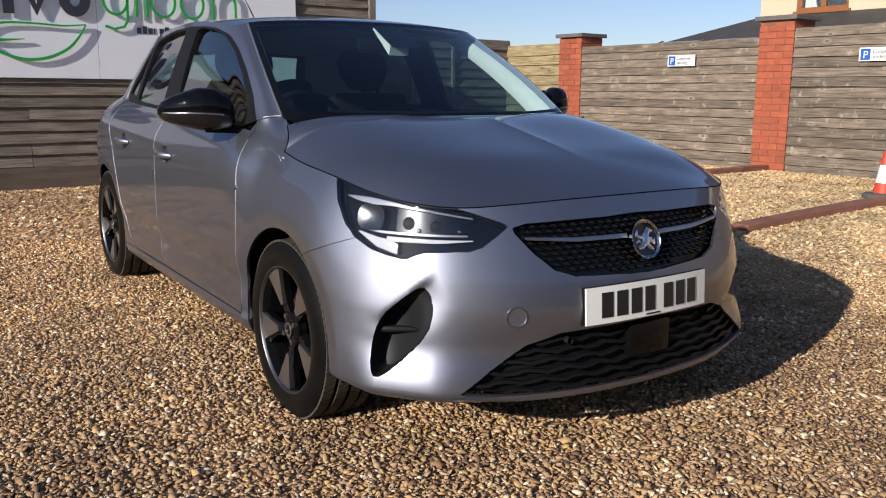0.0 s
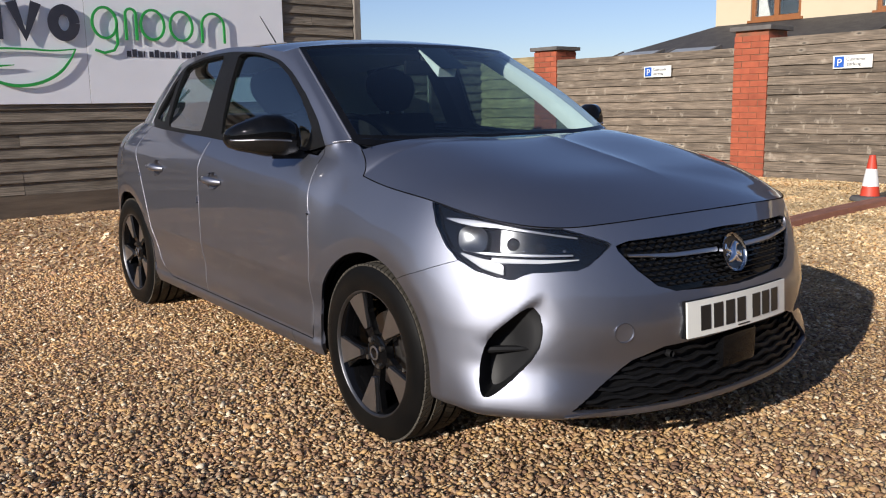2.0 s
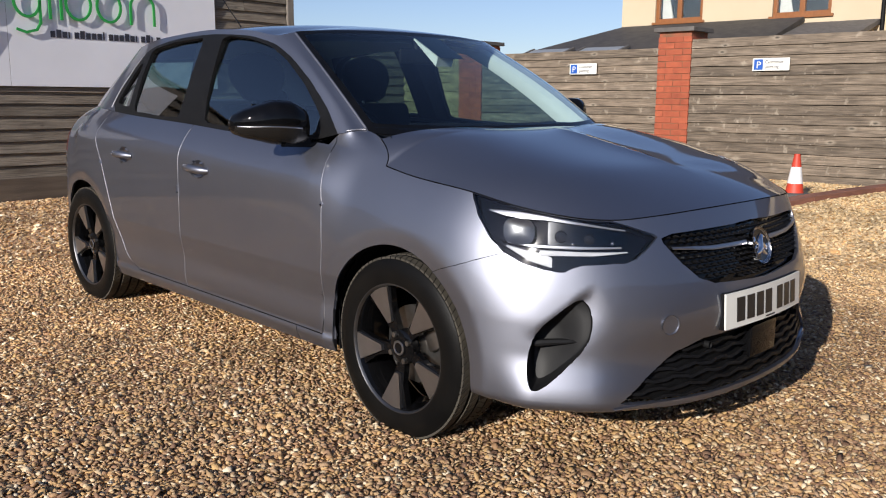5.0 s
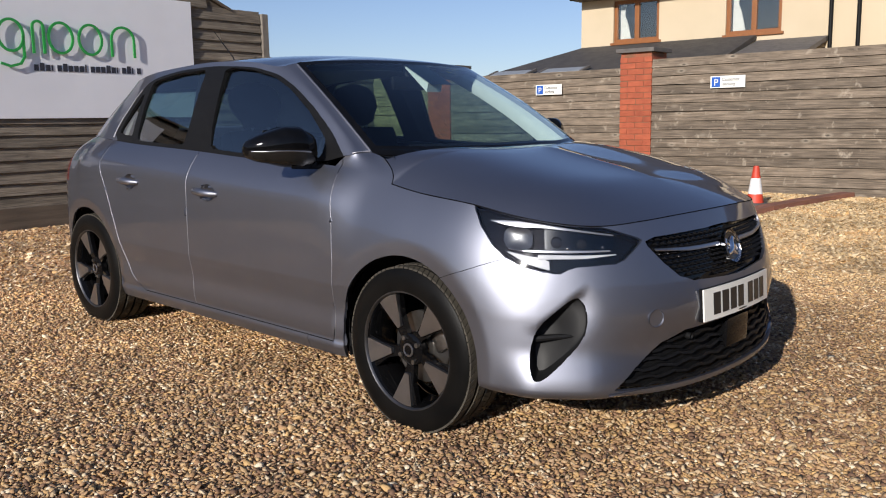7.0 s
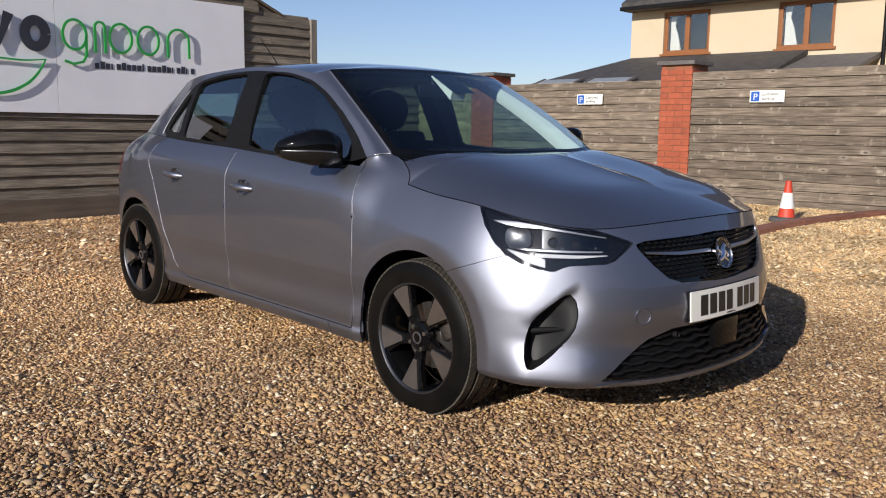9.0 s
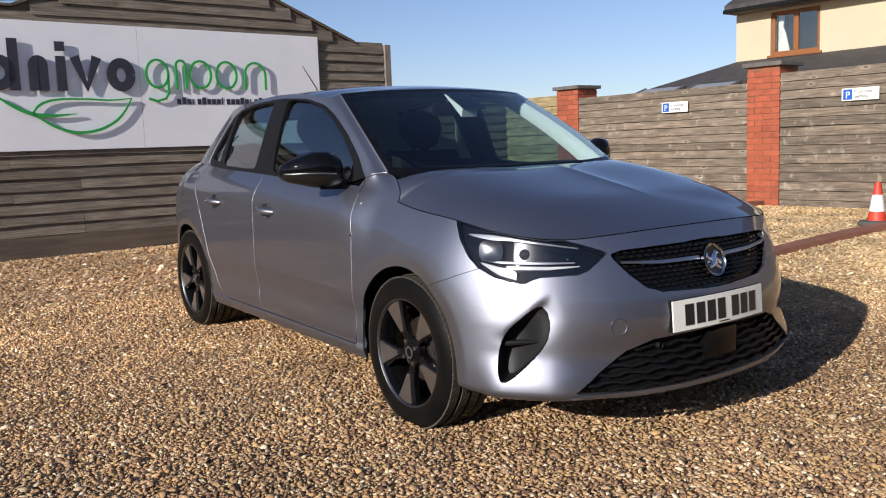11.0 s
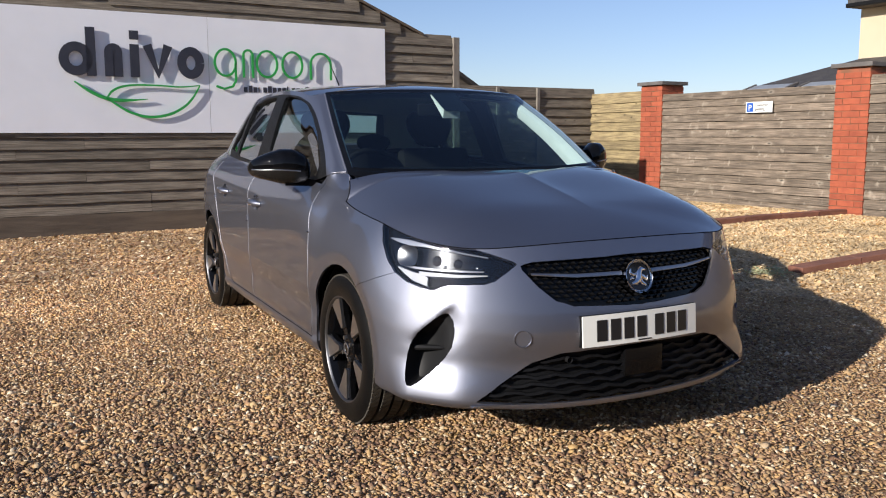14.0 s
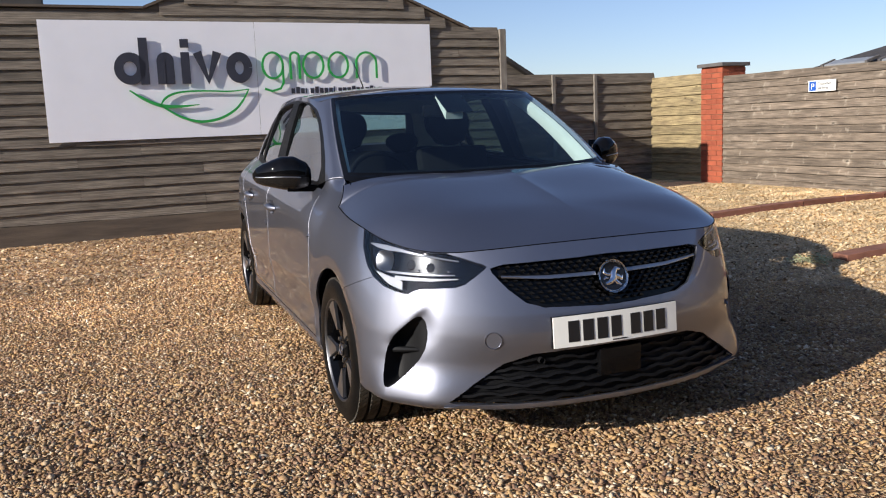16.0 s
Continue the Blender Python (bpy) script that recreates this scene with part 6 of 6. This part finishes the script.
def gravel_bed():
    m = mat("gravel_bed", (0.30, 0.20, 0.10), 0.9)
    n, l = m.node_tree.nodes, m.node_tree.links
    p = n["Principled BSDF"]
    co = n.new("ShaderNodeTexCoord")
    vor = n.new("ShaderNodeTexVoronoi")
    vor.inputs["Scale"].default_value = 55
    l.new(co.outputs["Object"], vor.inputs["Vector"])
    ramp = stone_ramp(n, 0.8)
    sep = n.new("ShaderNodeSeparateColor")
    l.new(vor.outputs["Color"], sep.inputs["Color"])
    l.new(sep.outputs["Red"], ramp.inputs["Fac"])
    l.new(graded(n, l, ramp.outputs["Color"]), p.inputs["Base Color"])
    b = n.new("ShaderNodeBump")
    b.inputs["Strength"].default_value, b.inputs["Distance"].default_value = 0.45, 0.012
    b.invert = True
    l.new(vor.outputs["Distance"], b.inputs["Height"])
    l.new(b.outputs["Normal"], p.inputs["Normal"])
    return m


def gravel_stones():
    """Loose stones over the near part of the yard: 20 faces each close by, 8 faces each farther out."""
    rng = np.random.default_rng(3)
    bm = bmesh.new()
    bmesh.ops.create_icosphere(bm, subdivisions=1, radius=1.0)
    ico = np.array([v.co for v in bm.verts])
    ico_f = np.array([[v.index for v in f.verts] for f in bm.faces])
    bm.free()
    octa = np.array([(1, 0, 0), (-1, 0, 0), (0, 1, 0), (0, -1, 0), (0, 0, 1), (0, 0, -1)], float)
    octa_f = np.array([(0, 2, 4), (2, 1, 4), (1, 3, 4), (3, 0, 4), (2, 0, 5), (1, 2, 5), (3, 1, 5), (0, 3, 5)])
    peak = np.array([(1, 1, 0), (-1, 1, 0), (-1, -1, 0), (1, -1, 0), (0, 0, 1.0)])
    peak_f = np.array([(0, 1, 4), (1, 2, 4), (2, 3, 4), (3, 0, 4)])
    made_v, made_f, base = [], [], 0
    mid = np.array([-1.2, -2.0])
    for shape, faces, r0, r1, gap, size in ((ico, ico_f, 0.0, 1.7, 0.0132, 0.0076), (octa, octa_f, 1.7, 4.2, 0.0154, 0.0084), (peak, peak_f, 4.2, 11.5, 0.0150, 0.0066)):
        a = np.arange(-r1, r1, gap)
        gx, gy = np.meshgrid(a, a)
        p = np.stack([gx.ravel(), gy.ravel()], 1) + rng.uniform(-0.6, 0.6, (gx.size, 2)) * gap
        d = np.hypot(*p.T)
        p = (p + mid)[(d >= r0) & (d < r1)]
        p = p[(p[:, 1] < 5.3) & (p[:, 1] > -3.3) & (p[:, 0] < 6.93) & (p[:, 0] > -3.4)]
        n = len(p)
        z = np.array([ground_z(x, y) for x, y in p])
        turn = rng.uniform(0, 2 * math.pi, n)
        lean = rng.normal(0, 0.33, (n, 2))
        big = size * np.exp(rng.normal(0, 0.30, n))
        flat = 1.0 if len(shape) > 6 else (0.8 if len(shape) > 5 else 0.95)
        dims = np.stack([big * rng.uniform(0.95, 1.65, n), big * rng.uniform(0.65, 1.1, n), big * flat * rng.uniform(0.35, 0.65, n)], 1)
        v = shape[None] * (1 + rng.uniform(-0.3, 0.3, (n, len(shape), 1))) * dims[:, None]
        c, s = np.cos(turn)[:, None], np.sin(turn)[:, None]
        x, y = v[..., 0] * c - v[..., 1] * s, v[..., 0] * s + v[..., 1] * c
        zz = v[..., 2] + x * lean[:, :1] + y * lean[:, 1:]
        out = np.stack([x + p[:, :1], y + p[:, 1:], zz + (z - 0.004 + rng.uniform(-0.0038, 0.0060, n))[:, None]], -1)
        made_v.append(out.reshape(-1, 3))
        made_f.append((faces[None] + (base + np.arange(n) * len(shape))[:, None, None]).reshape(-1, 3))
        base += n * len(shape)
    v, f = np.concatenate(made_v), np.concatenate(made_f)
    me = bpy.data.meshes.new("gravel_stones")
    me.vertices.add(len(v))
    me.vertices.foreach_set("co", v.ravel())
    me.loops.add(f.size)
    me.loops.foreach_set("vertex_index", f.ravel())
    me.polygons.add(len(f))
    me.polygons.foreach_set("loop_start", np.arange(0, f.size, 3))
    me.update(calc_edges=True)
    me.materials.append(stone_material())
    return tagged(new("gravel_stones", me), "loose golden, brown and pale gravel stones", "gravel", kind="stuff")


STONE_RAMP = [(0.0, (.14, .077, .046)), (.12, (.265, .150, .086)), (.27, (.385, .224, .104)), (.42, (.55, .346, .145)), (.55, (.325, .190, .106)),
              (.68, (.51, .342, .166)), (.80, (.385, .246, .144)), (.90, (.60, .448, .260)), (1.0, (.78, .65, .46))]


def stone_ramp(n, share=1.0):
    ramp = n.new("ShaderNodeValToRGB")
    while len(ramp.color_ramp.elements) < len(STONE_RAMP):
        ramp.color_ramp.elements.new(0.5)
    for e, (at, c) in zip(ramp.color_ramp.elements, STONE_RAMP):
        e.position, e.color = at, (*(v * share for v in c), 1)
    return ramp


def graded(n, l, colour):
    """Brightens the gravel colour by position: up with y and x, broken by noise."""
    co = n.new("ShaderNodeTexCoord")
    sep = n.new("ShaderNodeSeparateXYZ")
    l.new(co.outputs["Object"], sep.inputs["Vector"])
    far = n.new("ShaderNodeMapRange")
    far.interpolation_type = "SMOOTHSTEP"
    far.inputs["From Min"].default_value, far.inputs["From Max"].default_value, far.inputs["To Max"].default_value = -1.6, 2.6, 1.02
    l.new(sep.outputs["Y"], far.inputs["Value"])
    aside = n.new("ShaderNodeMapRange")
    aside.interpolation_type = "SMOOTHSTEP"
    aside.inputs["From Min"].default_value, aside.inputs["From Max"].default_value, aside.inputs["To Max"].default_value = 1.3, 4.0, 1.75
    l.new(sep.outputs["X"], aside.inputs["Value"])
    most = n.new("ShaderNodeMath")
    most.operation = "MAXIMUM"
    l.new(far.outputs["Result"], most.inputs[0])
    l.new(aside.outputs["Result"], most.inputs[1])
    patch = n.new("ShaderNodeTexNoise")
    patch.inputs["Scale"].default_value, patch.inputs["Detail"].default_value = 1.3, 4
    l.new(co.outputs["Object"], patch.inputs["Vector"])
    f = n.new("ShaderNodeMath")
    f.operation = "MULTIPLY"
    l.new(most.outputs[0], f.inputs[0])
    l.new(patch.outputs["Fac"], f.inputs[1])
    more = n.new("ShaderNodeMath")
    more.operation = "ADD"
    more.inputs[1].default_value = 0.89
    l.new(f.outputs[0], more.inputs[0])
    # broad damp and dry patches
    damp = n.new("ShaderNodeTexNoise")
    damp.inputs["Scale"].default_value, damp.inputs["Detail"].default_value = 2.3, 3
    l.new(co.outputs["Object"], damp.inputs["Vector"])
    tone_range = n.new("ShaderNodeMapRange")
    tone_range.inputs["From Min"].default_value, tone_range.inputs["From Max"].default_value = 0.35, 0.65
    tone_range.inputs["To Min"].default_value, tone_range.inputs["To Max"].default_value = 0.84, 1.14
    l.new(damp.outputs["Fac"], tone_range.inputs["Value"])
    total = n.new("ShaderNodeMath")
    total.operation = "MULTIPLY"
    l.new(more.outputs[0], total.inputs[0])
    l.new(tone_range.outputs["Result"], total.inputs[1])
    # mixed towards one even paler tone as x grows
    pale_share = n.new("ShaderNodeMath")
    pale_share.operation = "MULTIPLY"
    pale_share.inputs[1].default_value = 0.31
    l.new(aside.outputs["Result"], pale_share.inputs[0])
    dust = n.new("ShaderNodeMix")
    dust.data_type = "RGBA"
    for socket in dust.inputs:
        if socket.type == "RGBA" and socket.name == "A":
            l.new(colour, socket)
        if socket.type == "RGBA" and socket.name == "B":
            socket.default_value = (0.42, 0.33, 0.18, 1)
    l.new(pale_share.outputs[0], dust.inputs["Factor"])
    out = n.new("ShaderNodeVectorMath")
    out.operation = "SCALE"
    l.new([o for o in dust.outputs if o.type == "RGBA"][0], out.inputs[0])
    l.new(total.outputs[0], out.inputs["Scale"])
    return out.outputs[0]


def stone_material():
    m = mat("gravel_stone", (0.3, 0.2, 0.1), 0.75, bump=0.25, bump_scale=300)
    n, l = m.node_tree.nodes, m.node_tree.links
    geo = n.new("ShaderNodeNewGeometry")
    ramp = stone_ramp(n)
    l.new(geo.outputs["Random Per Island"], ramp.inputs["Fac"])
    l.new(graded(n, l, ramp.outputs["Color"]), n["Principled BSDF"].inputs["Base Color"])
    return m


ground()
gravel_stones()
shed()
sign_board()
TO_FENCE = SITE @ pose(FENCE_X, 0, 0, 0, 0, -90)
board_fence("fence_side_1", "weathered grey horizontal board fence", -4.98, -2.12, 1.78, 15, TO_FENCE, FENCE, 0.010, 0.009, lap=-0.006)
board_fence("fence_side_2", "weathered grey horizontal board fence", -1.68, 3.6, 1.865, 15, TO_FENCE, FENCE, 0.010, 0.009, lap=-0.006)
board_fence("fence_side_3", "weathered grey horizontal board fence", 3.6, 14.0, 1.865, 15, TO_FENCE, FENCE, 0.010, 0.009, lap=-0.006)
board_fence("fence_corner", "pale sunlit horizontal board fence", -6.62, -5.42, 1.83, 11, TO_FENCE, LARCH, 0.02, 0.012)
board_fence("fence_back", "weathered brown lapped board fence with posts", 4.3, FENCE_X + 0.05, 1.915, 12, SITE @ pose(0, 6.62, 0), CLAD, 0.024, 0.012)
for px in (5.11, 5.87):
    post = part("fence_post", boxed(px - .026, px + .026, 6.562, 6.60, SOIL - .1, 1.92, bevel=0.004), POST)
    post.matrix_world = SITE
    tagged(post, "pale weathered square fence post", "post", "posts of the back fence")
brick_pier(FENCE_X + 0.19, 5.20, 1.945, SITE)
brick_pier(FENCE_X + 0.19, 1.90, 1.985, SITE)
parking_sign(3.20, 1.535)
parking_sign(0.69, 1.540)
traffic_cone(5.29, -0.02)
edging("edging_front", "row of red-brown kerb pieces in the gravel", [(3.36, -0.02), (6.92, -0.38)], 0.15, 0.046)
edging("edging_rear", "row of red-brown kerb pieces in the gravel", [(3.92, 2.16), (6.95, 2.27)], 0.12, 0.054)
weed(3.18, 0.07)
house()
overhead_cable()
# unseen walls added behind the camera to darken reflections in the paint
for name, x0, x1, y0, y1 in (("wall_south", -16.0, 9.0, -10.2, -10.0), ("wall_west", -16.2, -16.0, -10.2, 9.0)):
    tagged(part(name, boxed(x0, x1, y0, y1, -0.6, 2.4), FENCE), "unseen added wall that darkens reflections in the car paint", "wall", kind="structure")
